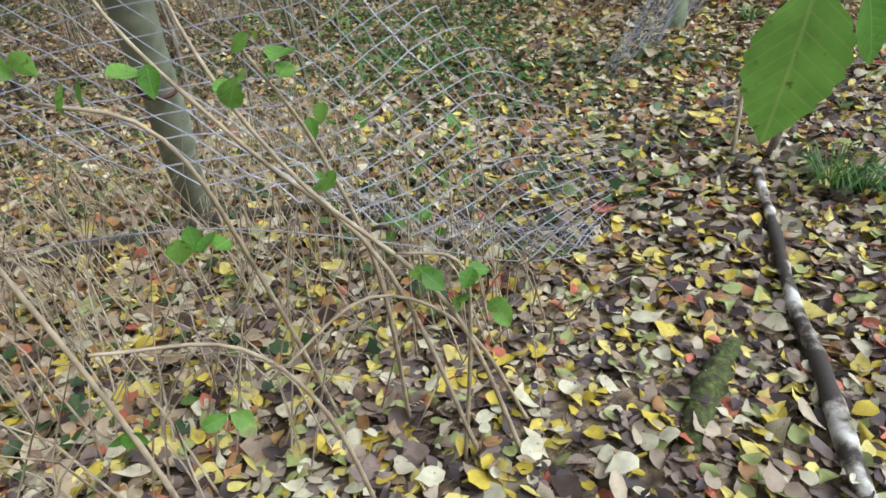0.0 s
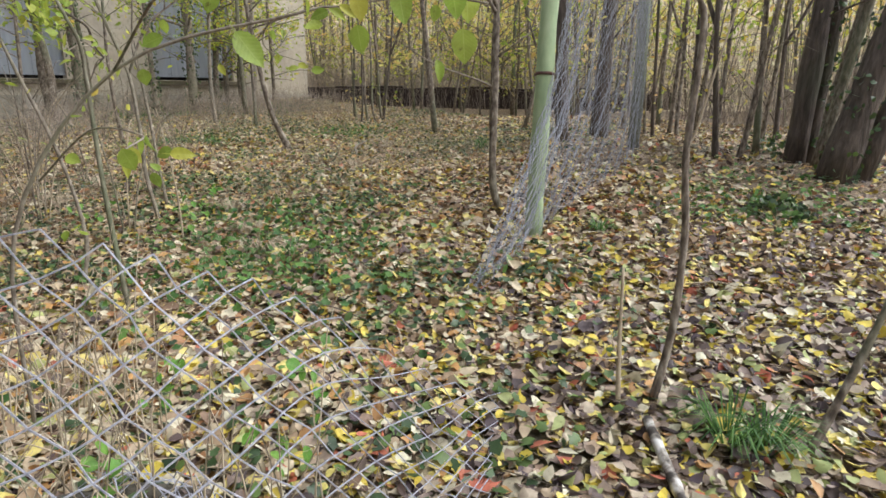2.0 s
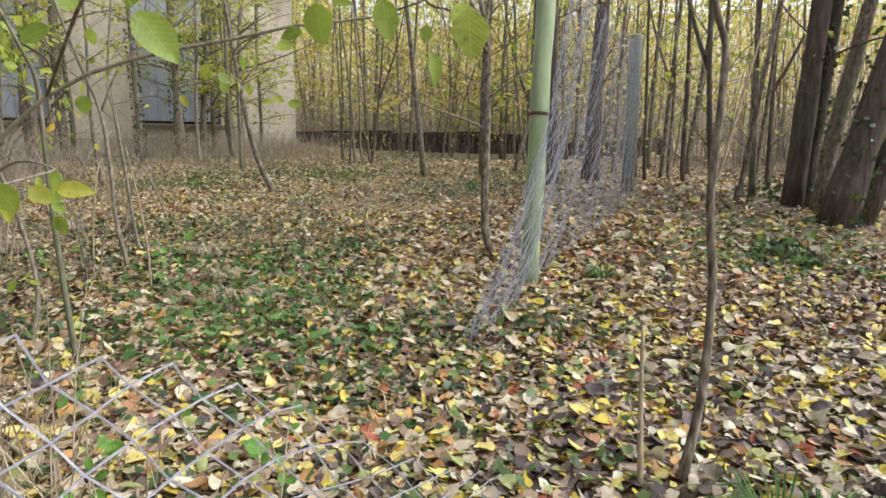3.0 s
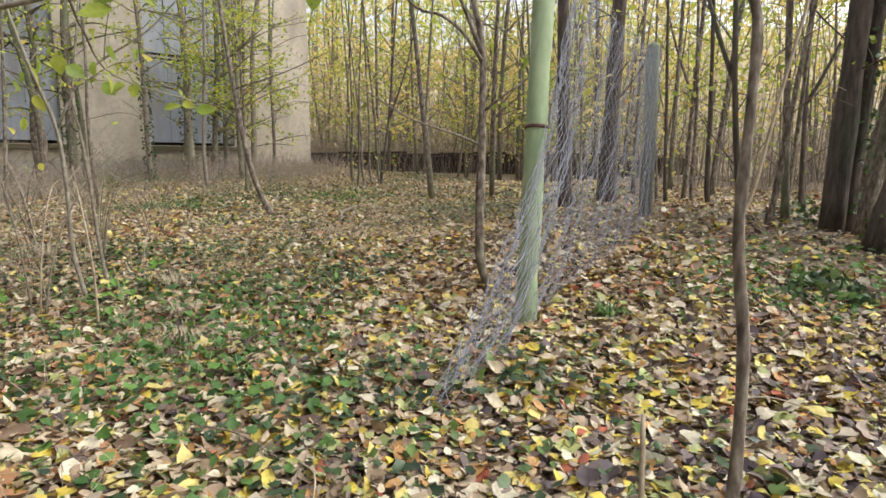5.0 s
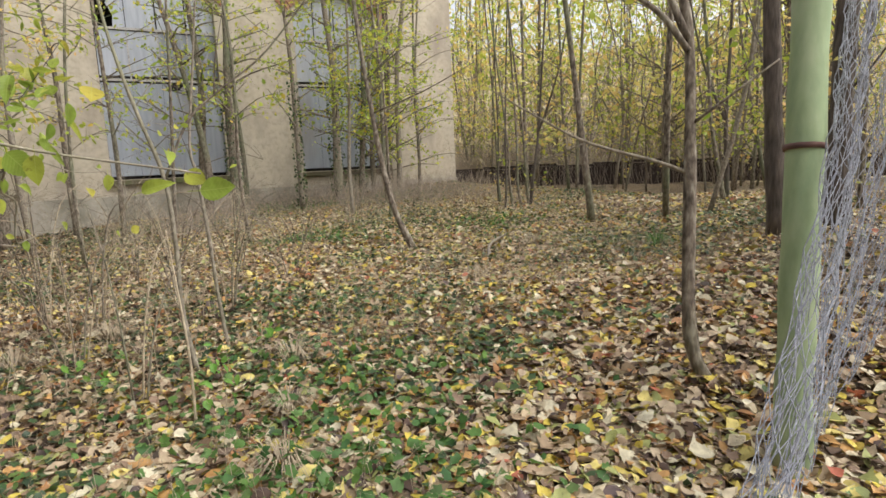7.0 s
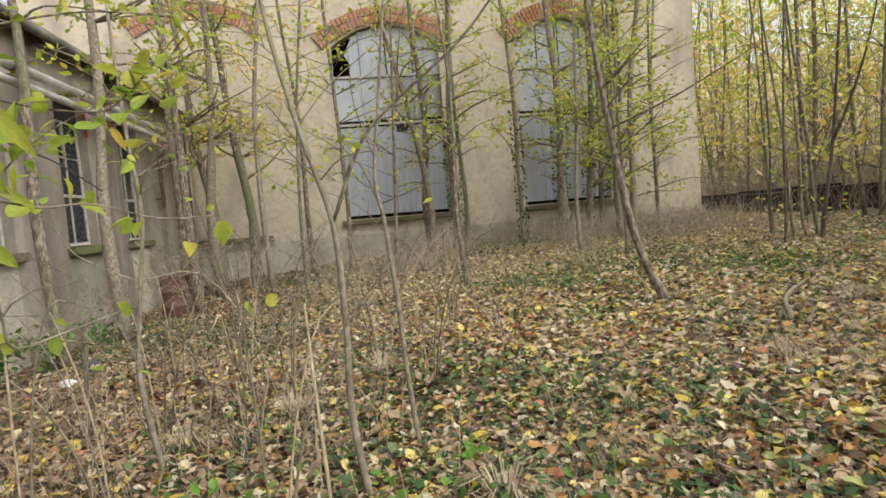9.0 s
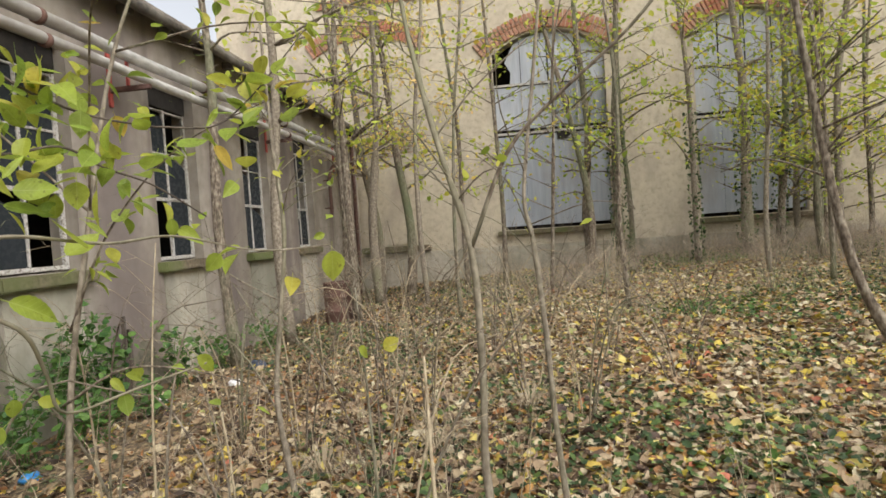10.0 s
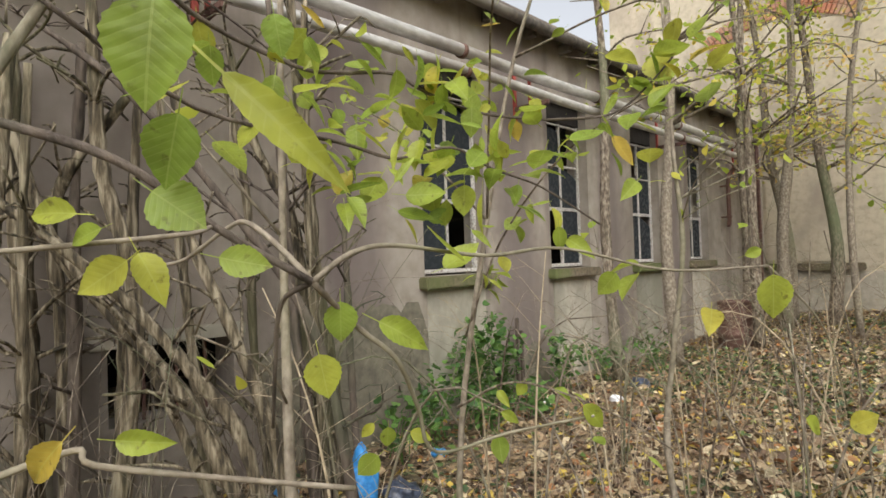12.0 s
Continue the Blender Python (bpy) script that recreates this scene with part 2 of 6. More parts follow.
wire_zinc = rough_stuff("dull_zinc_wire", [(0.3, (0.28, 0.285, 0.33)), (0.7, (0.48, 0.485, 0.54))], 60.0, 0.5, 0.3)
wire_old = rough_stuff("dark_old_wire", [(0.3, (0.17, 0.175, 0.195)), (0.7, (0.36, 0.37, 0.41))], 60.0, 0.6, 0.3)
post_green = rough_stuff("pale_green_post", [(0.3, (0.24, 0.32, 0.17)), (0.55, (0.33, 0.41, 0.23)), (0.8, (0.42, 0.48, 0.30))], 12.0, 0.75, stretch=(1, 1, 0.35), big=(0.22, 0.25, 0.15), relief=0.2, spread=0.58)
post_dim = rough_stuff("grey_green_post", [(0.3, (0.17, 0.195, 0.135)), (0.7, (0.31, 0.34, 0.25))], 12.0, 0.85, big=(0.12, 0.13, 0.075), relief=0.4)
plastic_white = rough_stuff("white_plastic", [(0.3, (0.60, 0.60, 0.62)), (0.7, (0.80, 0.80, 0.82))], 30.0, 0.35)
plastic_blue = rough_stuff("blue_plastic", [(0.3, (0.02, 0.16, 0.45)), (0.7, (0.06, 0.32, 0.70))], 30.0, 0.35)
plastic_dark = rough_stuff("dark_plastic", [(0.3, (0.02, 0.025, 0.04)), (0.7, (0.07, 0.09, 0.14))], 30.0, 0.35)
wall_dark = rough_stuff("blackened_brick", [(0.3, (0.018, 0.013, 0.012)), (0.7, (0.055, 0.036, 0.03))], 14.0, 0.95, relief=0.6)
moss = rough_stuff("moss", [(0.35, (0.05, 0.04, 0.025)), (0.5, (0.06, 0.075, 0.02)), (0.7, (0.13, 0.16, 0.04))], 45.0, 0.95, big=(0.10, 0.085, 0.05), relief=1.0, spread=0.6)
birch = rough_stuff("birch_bark", [(0.50, (0.05, 0.04, 0.033)), (0.56, (0.26, 0.23, 0.19)), (0.64, (0.62, 0.60, 0.55))], 9.0, 0.85, relief=0.5)
glass = bpy.data.materials.new("dirty_glass")
glass.use_nodes = True
gb = glass.node_tree.nodes["Principled BSDF"]
gb.inputs["Base Color"].default_value = (0.035, 0.04, 0.045, 1)
gb.inputs["Roughness"].default_value = 0.18
gb.inputs["Specular IOR Level"].default_value = 0.06
gdirt = noise_at(glass.node_tree, 14.0)
glass.node_tree.links.new(ramp(glass.node_tree, gdirt, [(0.4, (0.14, 0.14, 0.14)), (0.75, (0.55, 0.55, 0.55))]), gb.inputs["Roughness"])


# ---- mesh helpers ----
def mesh_of(name, verts, faces, mat, smooth=False):
    me = bpy.data.meshes.new(name)
    me.from_pydata([tuple(v) for v in verts], [], [tuple(f) for f in faces])
    me.materials.append(mat)
    if smooth:
        me.polygons.foreach_set("use_smooth", [True] * len(me.polygons))
    me.update()
    return me


def tri_mesh(name, verts, tris, mat):
    """A joined mesh straight from arrays of corners and triangles."""
    me = bpy.data.meshes.new(name)
    verts, tris = np.asarray(verts, np.float32), np.asarray(tris, np.int32)
    me.vertices.add(len(verts))
    me.vertices.foreach_set("co", verts.ravel())
    me.loops.add(tris.size)
    me.loops.foreach_set("vertex_index", tris.ravel())
    me.polygons.add(len(tris))
    me.polygons.foreach_set("loop_start", np.arange(0, tris.size, 3, dtype=np.int32))
    me.materials.append(mat)
    me.update(calc_edges=True)
    return me


def part(name, bm, mat, parent, label=""):
    """Links a bmesh, or a finished mesh, as ONE mesh object under a thing or a part."""
    if isinstance(bm, bpy.types.Mesh):
        me = bm
    else:
        me = bpy.data.meshes.new(name)
        bm.to_mesh(me)
        bm.free()
        me.materials.append(mat)
    ob = new(name, me)
    ob.parent = parent
    if parent is not None:
        ob.matrix_parent_inverse = parent.matrix_basis.inverted()
    return tagged(ob, label)


def thing(name, place, label, category, group="", kind=""):
    ob = new(name)
    ob.location = place
    ob.empty_display_size = 0.1
    return tagged(ob, label, category, group, kind)


def box(lo, hi, bevel=0.0, wobble=0.0):
    bm = bmesh.new()
    bmesh.ops.create_cube(bm, size=1.0)
    for v in bm.verts:
        v.co = Vector([lo[i] + (v.co[i] + 0.5) * (hi[i] - lo[i]) + (random.uniform(-wobble, wobble) if wobble else 0) for i in range(3)])
    if bevel:
        bmesh.ops.bevel(bm, geom=bm.edges[:], offset=bevel, segments=2, affect="EDGES")
    return bm


def spline(points, n):
    """A smooth line through the points, n pieces between each two."""
    p = [Vector(q) for q in points]
    p = [2 * p[0] - p[1]] + p + [2 * p[-1] - p[-2]]
    out = []
    for i in range(1, len(p) - 2):
        a, b, c, d = p[i - 1:i + 3]
        for k in range(n):
            s = k / n
            out.append(0.5 * (2 * b + (c - a) * s + (2 * a - 5 * b + 4 * c - d) * s * s + (3 * b - a - 3 * c + d) * s ** 3))
    return out + [p[-2]]


def tube(line, radii, sides, verts, faces, knots=0.0):
    """Adds a tapered tube along the line to the lists."""
    start = len(verts)
    n = len(line)
    u = None
    for i, p in enumerate(line):
        d = (line[min(i + 1, n - 1)] - line[max(i - 1, 0)]).normalized()
        if u is None:
            u = d.orthogonal().normalized()
        u = (u - d * u.dot(d)).normalized()
        w = d.cross(u)
        r = radii[i] * (1 + (random.uniform(-knots, knots) if knots else 0))
        for k in range(sides):
            a = 2 * math.pi * k / sides
            verts.append(p + (u * math.cos(a) + w * math.sin(a)) * r)
    for i in range(n - 1):
        for k in range(sides):
            a, b = start + i * sides + k, start + i * sides + (k + 1) % sides
            faces.append((a, b, b + sides, a + sides))
    faces.append(tuple(start + k for k in reversed(range(sides))))
    faces.append(tuple(start + (n - 1) * sides + k for k in range(sides)))


def taper(n, r0, r1):
    return [r0 + (r1 - r0) * i / max(n - 1, 1) for i in range(n)]


# ---- the lie of the land ----
def ground_z(x, y):
    """The height of the ground: it rises to the main building and the far side, and to a wooded slope beyond."""
    xc, yc = np.clip(x, -3.0, 15.0), np.clip(y, -1.0, 23.0)
    z = -0.114 + 0.0507 * xc - 0.0142 * yc - 0.00077 * xc * xc + 0.00096 * xc * yc + 0.00091 * yc * yc
    z = z + 0.26 * np.exp(-((x - 9.3) ** 2 + (y - 4.2) ** 2) / 7.0)
    z = z - 0.32 * np.clip((x - 13.3) / 1.6, 0, 1) * np.clip((y - 9.0) / 4.0, 0, 1)
    far = np.clip((np.hypot(x - 4, y - 6) - 27.0) / 46.0, 0, 1)
    return z + 15.0 * far ** 1.1 + 0.025 * np.sin(2.3 * x + 0.7 * y) * np.sin(1.9 * y - 0.4 * x)


def on_ground(x, y, up=0.0):
    return Vector((x, y, float(ground_z(x, y)) + up))


side = np.concatenate([-np.geomspace(400, 16, 14), np.linspace(-15, 30, 151), np.geomspace(31, 420, 16)])
gx, gy = np.meshgrid(side, side, indexing="ij")
gz = ground_z(gx, gy) + 0.012 * rng.standard_normal(gx.shape)
n_side = len(side)
g_verts = np.stack([gx.ravel(), gy.ravel(), gz.ravel()], 1)
ii, jj = np.meshgrid(np.arange(n_side - 1), np.arange(n_side - 1), indexing="ij")
q0 = (ii * n_side + jj).ravel()
g_tris = np.concatenate([np.stack([q0, q0 + n_side, q0 + n_side + 1], 1), np.stack([q0, q0 + n_side + 1, q0 + 1], 1)])
ground = tagged(new("ground", tri_mesh("ground", g_verts, g_tris, soil)), "dark leaf-mould woodland ground rising gently towards the buildings", "ground", kind="structure")
ground.data.materials.append(slope_litter)
middle = g_verts[g_tris].mean(1)
ground.data.polygons.foreach_set("material_index", (np.hypot(middle[:, 0] - 4, middle[:, 1] - 6) > 20.0).astype(np.int32))


# ---- main building: cream plastered front ----
FRONT, CORNER, WALL = 21.19, 14.04, 0.45


def arched_wall(name, x0, x1, z0, z1, y0, y1, holes, mat):
    """A wall along x with arched openings through it. holes: (left, right, sill, springing, rise)."""
    bm = bmesh.new()
    xs = [x0]
    quads = []
    for l, r, s, sp, rise in holes:
        quads.append((xs[-1], l, z0, z1))
        quads.append((l, r, z0, s))
        xs.append(r)
        n = 16
        for k in range(n):
            a, b = l + (r - l) * k / n, l + (r - l) * (k + 1) / n
            ha, hb = (sp + rise * (1 - (2 * (q - l) / (r - l) - 1) ** 2) for q in (a, b))
            quads.append((a, b, (ha, hb), z1))
    quads.append((xs[-1], x1, z0, z1))
    for a, b, lo, hi in quads:
        la, lb = lo if isinstance(lo, tuple) else (lo, lo)
        v = [bm.verts.new(c) for c in ((a, y0, la), (b, y0, lb), (b, y0, hi), (a, y0, hi), (a, y1, la), (b, y1, lb), (b, y1, hi), (a, y1, hi))]
        for f in ((0, 1, 2, 3), (5, 4, 7, 6), (4, 5, 1, 0), (3, 2, 6, 7), (4, 0, 3, 7), (1, 5, 6, 2)):
            bm.faces.new([v[i] for i in f])
    me = bpy.data.meshes.new(name)
    bm.to_mesh(me)
    bm.free()
    me.materials.append(mat)
    return new(name, me)


DOORS = [(2.50, 5.70, 1.42, 6.55, 0.62), (8.12, 10.95, 1.42, 6.55, 0.62)]
wall_front = arched_wall("wall_front", -6.0, CORNER, -1.0, 10.6, FRONT, FRONT + WALL, DOORS, plaster_cream)
tagged(wall_front, "cream plastered factory wall, stained and flaking, with two tall arched openings", "wall", kind="structure")
part("wall_side", box((CORNER - WALL, FRONT + WALL, -1.0), (CORNER, FRONT + 16, 10.6)), plaster_cream, None)
tagged(bpy.data.objects["wall_side"], "cream plastered side wall of the factory", "wall", kind="structure")
# inner surfaces carry the darkness of the rooms in their colour
tagged(part("wall_inner", box((-6.0, FRONT + 6.0, -1.0), (CORNER - WALL, FRONT + 6.3, 10.6)), gloom, None), "inner wall behind the arched openings, coloured near-black for interior shade", "wall", kind="structure")
tagged(part("ceiling", box((-6.0, FRONT + WALL, 9.9), (CORNER - WALL, FRONT + 6.0, 10.1)), gloom, None), "ceiling inside the factory, coloured near-black for interior shade", "ceiling", kind="structure")
tagged(part("floor_inside", box((-6.0, FRONT + WALL, -0.9), (CORNER - WALL, FRONT + 6.0, 0.9)), gloom, None), "floor inside the factory, coloured near-black for interior shade", "floor", kind="structure")
tagged(part("roof", box((-6.4, FRONT - 0.4, 10.6), (CORNER + 0.4, FRONT + 16.4, 10.95), 0.03), roof_felt, None), "dark felt roof of the factory", "roof", kind="structure")
tagged(part("trim_plinth", box((-1.8, FRONT - 0.06, -1.0), (CORNER + 0.04, FRONT - 0.002, 0.95), 0.02), plaster_bare, None), "patched grey plinth along the cream wall", "plinth", kind="structure")


def arch_bricks(l, r, sp, rise, depth, owner, n):
    """A row of bricks set on edge over an arched opening."""
    proto = None
    for k in range(n):
        s = (k + 0.5) / n
        x = l + (r - l) * s
        z = sp + rise * (1 - (2 * s - 1) ** 2)
        slope = math.atan2(-rise * 4 * (2 * s - 1) / (r - l), 1.0)
        for row in range(2):
            if proto is None:
                bm = box((-(r - l) / n * 0.47, -0.05, 0.0), ((r - l) / n * 0.47, 0.05, depth * 0.47), 0.008)
                b = part("brick", bm, brick_red, owner)
                proto = b.data
            else:
                b = new("brick", proto)
                b.parent = owner
                b.matrix_parent_inverse = owner.matrix_basis.inverted()
            up = 0.02 + row * depth * 0.5
            b.matrix_basis = pose(x - up * math.sin(slope), FRONT - 0.005 - random.uniform(0, 0.012), z + up * math.cos(slope), 0, -math.degrees(slope), 0)


def filled_opening(name, hole, label, broken):
    """Metal sheets and panels in a steel frame that close an arched opening."""
    l, r, s, sp, rise = hole
    th = thing(name, (0.5 * (l + r), FRONT + 0.2, s), label, "window", kind="structure")
    y = FRONT + 0.14
    w = (r - l) / 4
    for k in range(4):
        a, b = l + k * w, l + (k + 1) * w
        bm = box((a + 0.004, y, s + 0.1), (b - 0.004, y + 0.012 + 0.006 * (k % 2), s + 2.75), 0.003, 0.004)
        part("lower_sheet", bm, sheet_blue, th, "blue-grey metal sheet")
        up = box((a + 0.02, y + 0.01, s + 2.95), (b - 0.02, y + 0.022, s + 4.2), 0.003, 0.004)
        part("upper_panel", up, sheet_pale if k < 1 or not broken else sheet_dim if k > 1 else sheet_pale, th, "dusty translucent panel")
        if broken and k == 0:
            continue
        ha, hb = (sp + rise * (1 - (2 * (q - l) / (r - l) - 1) ** 2) - 0.02 for q in (a, b))
        bm = bmesh.new()
        for yy in (y + 0.012, y + 0.024):
            bm.faces.new([bm.verts.new(c) for c in ((a + 0.02, yy, s + 4.3), (b - 0.02, yy, s + 4.3), (b - 0.02, yy, hb), (a + 0.02, yy, ha))])
        part("arch_panel", bm, sheet_pale, th, "pale upper panel")
    if broken:
        bm = bmesh.new()
        for yy in (y + 0.012, y + 0.024):
            bm.faces.new([bm.verts.new(c) for c in ((l + 0.48, yy, s + 4.3), (l + w, yy, s + 4.3), (l + w, yy, sp + 0.42), (l + 0.62, yy, sp + 0.3), (l + 0.36, yy, sp - 0.2), (l + 0.52, yy, sp - 0.5))])
        part("arch_panel", bm, sheet_pale, th, "torn upper panel")
        # no hole is cut: a near-black sheet paints the dark gap
        part("broken_pane", box((l + 1.75, y - 0.006, s + 2.56), (l + 2.25, y + 0.0, s + 2.92), 0.0, 0.03), gloom, th, "near-black sheet painted as the dark gap of a missing pane")
    for z in (s + 2.8, s + 4.22):
        part("rail", box((l, y - 0.03, z), (r, y - 0.001, z + 0.07), 0.006), white_paint, th, "flaking white rail")
    for k in range(1, 4):
        part("glazing_bar", box((l + k * w - 0.02, y - 0.02, s + 2.87), (l + k * w + 0.02, y - 0.002, s + 4.22), 0.004), white_paint, th)
    part("sill", box((l - 0.15, FRONT - 0.14, s - 0.16), (r + 0.15, FRONT + 0.13, s - 0.02), 0.02, 0.006), stone_sill, th, "dark mossy stone sill")
    arch_bricks(l - 0.25, r + 0.25, sp - 0.08, rise + 0.1, 0.5, th, 34)
    return th


filled_opening("window_1", DOORS[0], "tall arched opening closed with blue-grey metal sheets, one upper pane missing", True)
filled_opening("window_2", DOORS[1], "tall arched opening closed with blue-grey sheets and pale panels", False)
blind = thing("window_3", (-1.0, FRONT, 1.0), "bricked-up and plastered arched opening with a brick arch over it", "window", kind="structure")
part("infill", box((-1.75, FRONT - 0.03, 1.2), (0.15, FRONT - 0.004, 7.2), 0.012), plaster_cream, blind)
part("sill", box((-1.78, FRONT - 0.2, 0.98), (0.35, FRONT - 0.022, 1.16), 0.02, 0.01), stone_sill, blind, "weathered stone sill")
arch_bricks(-2.9, 0.3, 7.0, 0.5, 0.5, blind, 34)
# the brick course above the arches
course = thing("trim_brick_course", (4.0, FRONT, 8.55), "red brick string course across the cream wall", "trim", kind="structure")
cb = None
for row in range(3):
    for k in range(62):
        x = -2.6 + k * 0.26 + 0.13 * (row % 2)
        if cb is None:
            c = part("brick", box((-0.122, -0.06, -0.034), (0.122, 0.06, 0.034), 0.006), brick_red, course)
            cb = c.data
        else:
            c = new("brick", cb)
            c.parent = course
            c.matrix_parent_inverse = course.matrix_basis.inverted()
        c.matrix_basis = Matrix.Translation((x, FRONT - random.uniform(0.0, 0.012), 8.5 + row * 0.082))
# bare bricks where the plaster has come off
patch = thing("trim_bare_bricks", (-0.6, FRONT, 4.3), "patch of bare bricks where plaster has fallen", "wall", kind="structure")
part("mortar_bed", box((-1.72, FRONT - 0.012, 3.6), (0.25, FRONT - 0.002, 5.0), 0.004), mortar, patch)
for row in range(15):
    for k in range(7):
        if abs(row - 7 + random.uniform(-3, 3)) < 7 - abs(k - 3) * 1.2:
            c = new("brick", cb)
            c.parent = patch
            c.matrix_parent_inverse = patch.matrix_basis.inverted()
            c.matrix_basis = Matrix.Translation((-1.5 + k * 0.26 + 0.13 * (row % 2), FRONT + 0.03, 3.72 + row * 0.085))

# ---- grey annex ----
FACE, THICK, EAVE = -1.83, 0.36, 4.62
WINDOWS = [(8.87, 9.93), (11.34, 12.40), (13.86, 14.92), (16.30, 17.30)]
SILL_Z, HEAD_Z = 1.36, 3.86
CELLAR = (5.72, 6.66, 0.40, 0.97)


def annex_wall():
    bm = bmesh.new()

    def block(y0, y1, z0, z1):
        v = [bm.verts.new(c) for c in ((FACE - THICK, y0, z0), (FACE, y0, z0), (FACE, y1, z0), (FACE - THICK, y1, z0), (FACE - THICK, y0, z1), (FACE, y0, z1), (FACE, y1, z1), (FACE - THICK, y1, z1))]
        for f in ((0, 3, 2, 1), (4, 5, 6, 7), (0, 1, 5, 4), (1, 2, 6, 5), (2, 3, 7, 6), (3, 0, 4, 7)):
            bm.faces.new([v[i] for i in f])

    block(-4.0, CELLAR[0], -1.5, SILL_Z)
    block(CELLAR[0], CELLAR[1], -1.5, CELLAR[2])
    block(CELLAR[0], CELLAR[1], CELLAR[3], SILL_Z)
    block(CELLAR[1], FRONT, -1.5, SILL_Z)
    edge = -4.0
    for a, b in WINDOWS:
        block(edge, a, SILL_Z, HEAD_Z)
        edge = b
    block(edge, FRONT, SILL_Z, HEAD_Z)
    block(-4.0, FRONT, HEAD_Z, EAVE + 0.3)
    me = bpy.data.meshes.new("wall_annex")
    bm.to_mesh(me)
    bm.free()
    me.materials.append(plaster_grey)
    return new("wall_annex", me)


tagged(annex_wall(), "grey-brown rendered annex wall with dark damp streaks and tall windows", "wall", kind="structure")
# annex inside: the unlit room is painted near-black
tagged(part("wall_annex_back", box((-8.0, -4.0, -1.5), (-7.7, FRONT, 6.72)), gloom, None), "inner wall of the annex, coloured near-black for interior shade", "wall", kind="structure")
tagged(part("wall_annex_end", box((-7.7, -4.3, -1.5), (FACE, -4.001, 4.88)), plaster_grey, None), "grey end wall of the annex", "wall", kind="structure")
tagged(part("floor_annex", box((-7.7, -4.0, -1.5), (FACE - THICK, FRONT, -1.3)), gloom, None), "floor inside the annex, coloured near-black for interior shade", "floor", kind="structure")
roof_bm = bmesh.new()
for yy in (-4.4, FRONT - 0.004):
    for c in ((-1.58, EAVE), (-1.58, EAVE + 0.09), (-8.2, EAVE + 2.2), (-8.2, EAVE + 2.1)):
        roof_bm.verts.new((c[0], yy, c[1]))
roof_bm.verts.ensure_lookup_table()
for f in ((0, 1, 2, 3), (7, 6, 5, 4), (0, 4, 5, 1), (1, 5, 6, 2), (2, 6, 7, 3), (3, 7, 4, 0)):
    roof_bm.faces.new([roof_bm.verts[i] for i in f])
annex_roof = part("roof_annex", roof_bm, roof_felt, None)
tagged(annex_roof, "low dark felt roof of the annex with a ragged eave", "roof", kind="structure")
g_v, g_f = [], []
tube([Vector((-1.54, y, EAVE - 0.02 + 0.012 * math.sin(y * 1.7))) for y in np.arange(-4.2, 21.1, 0.6)], [0.07] * 43, 8, g_v, g_f)
tagged(new("trim_gutter", mesh_of("trim_gutter", g_v, g_f, roof_felt, True)), "dark sagging gutter along the annex eave", "gutter", kind="structure")
for k in range(30):
    y = -3.6 + k * 0.85
    raft = part("rafter_end", box((-1.8, y - 0.05, EAVE - 0.12), (-1.62, y + 0.05, EAVE - 0.002), 0.008), roof_felt, annex_roof)
# stains and repairs with a thickness of their own
damp_bm = bmesh.new()
edge_y = np.linspace(4.2, 13.4, 110)
edge_z = np.interp(edge_y, [4.2, 6.8, 7.6, 8.7, 9.0, 11.0, 13.4], [0.5, 0.6, 1.0, 1.05, 0.35, 0.2, -0.1]) + 0.10 * np.sin(edge_y * 3.1) + 0.08 * np.sin(edge_y * 9.3 + 1) + rng.normal(0, 0.035, 110)
low_row = [damp_bm.verts.new((FACE + 0.006, y, -0.9)) for y in edge_y]
top_row = [damp_bm.verts.new((FACE + 0.006, y, z)) for y, z in zip(edge_y, edge_z)]
for k in range(len(edge_y) - 1):
    if not CELLAR[0] - 0.4 < edge_y[k] < CELLAR[1] + 0.2:
        damp_bm.faces.new((low_row[k], low_row[k + 1], top_row[k + 1], top_row[k]))
tagged(part("trim_damp_render", damp_bm, damp, None), "dark damp render with a ragged edge at the foot of the annex", "wall", kind="structure")


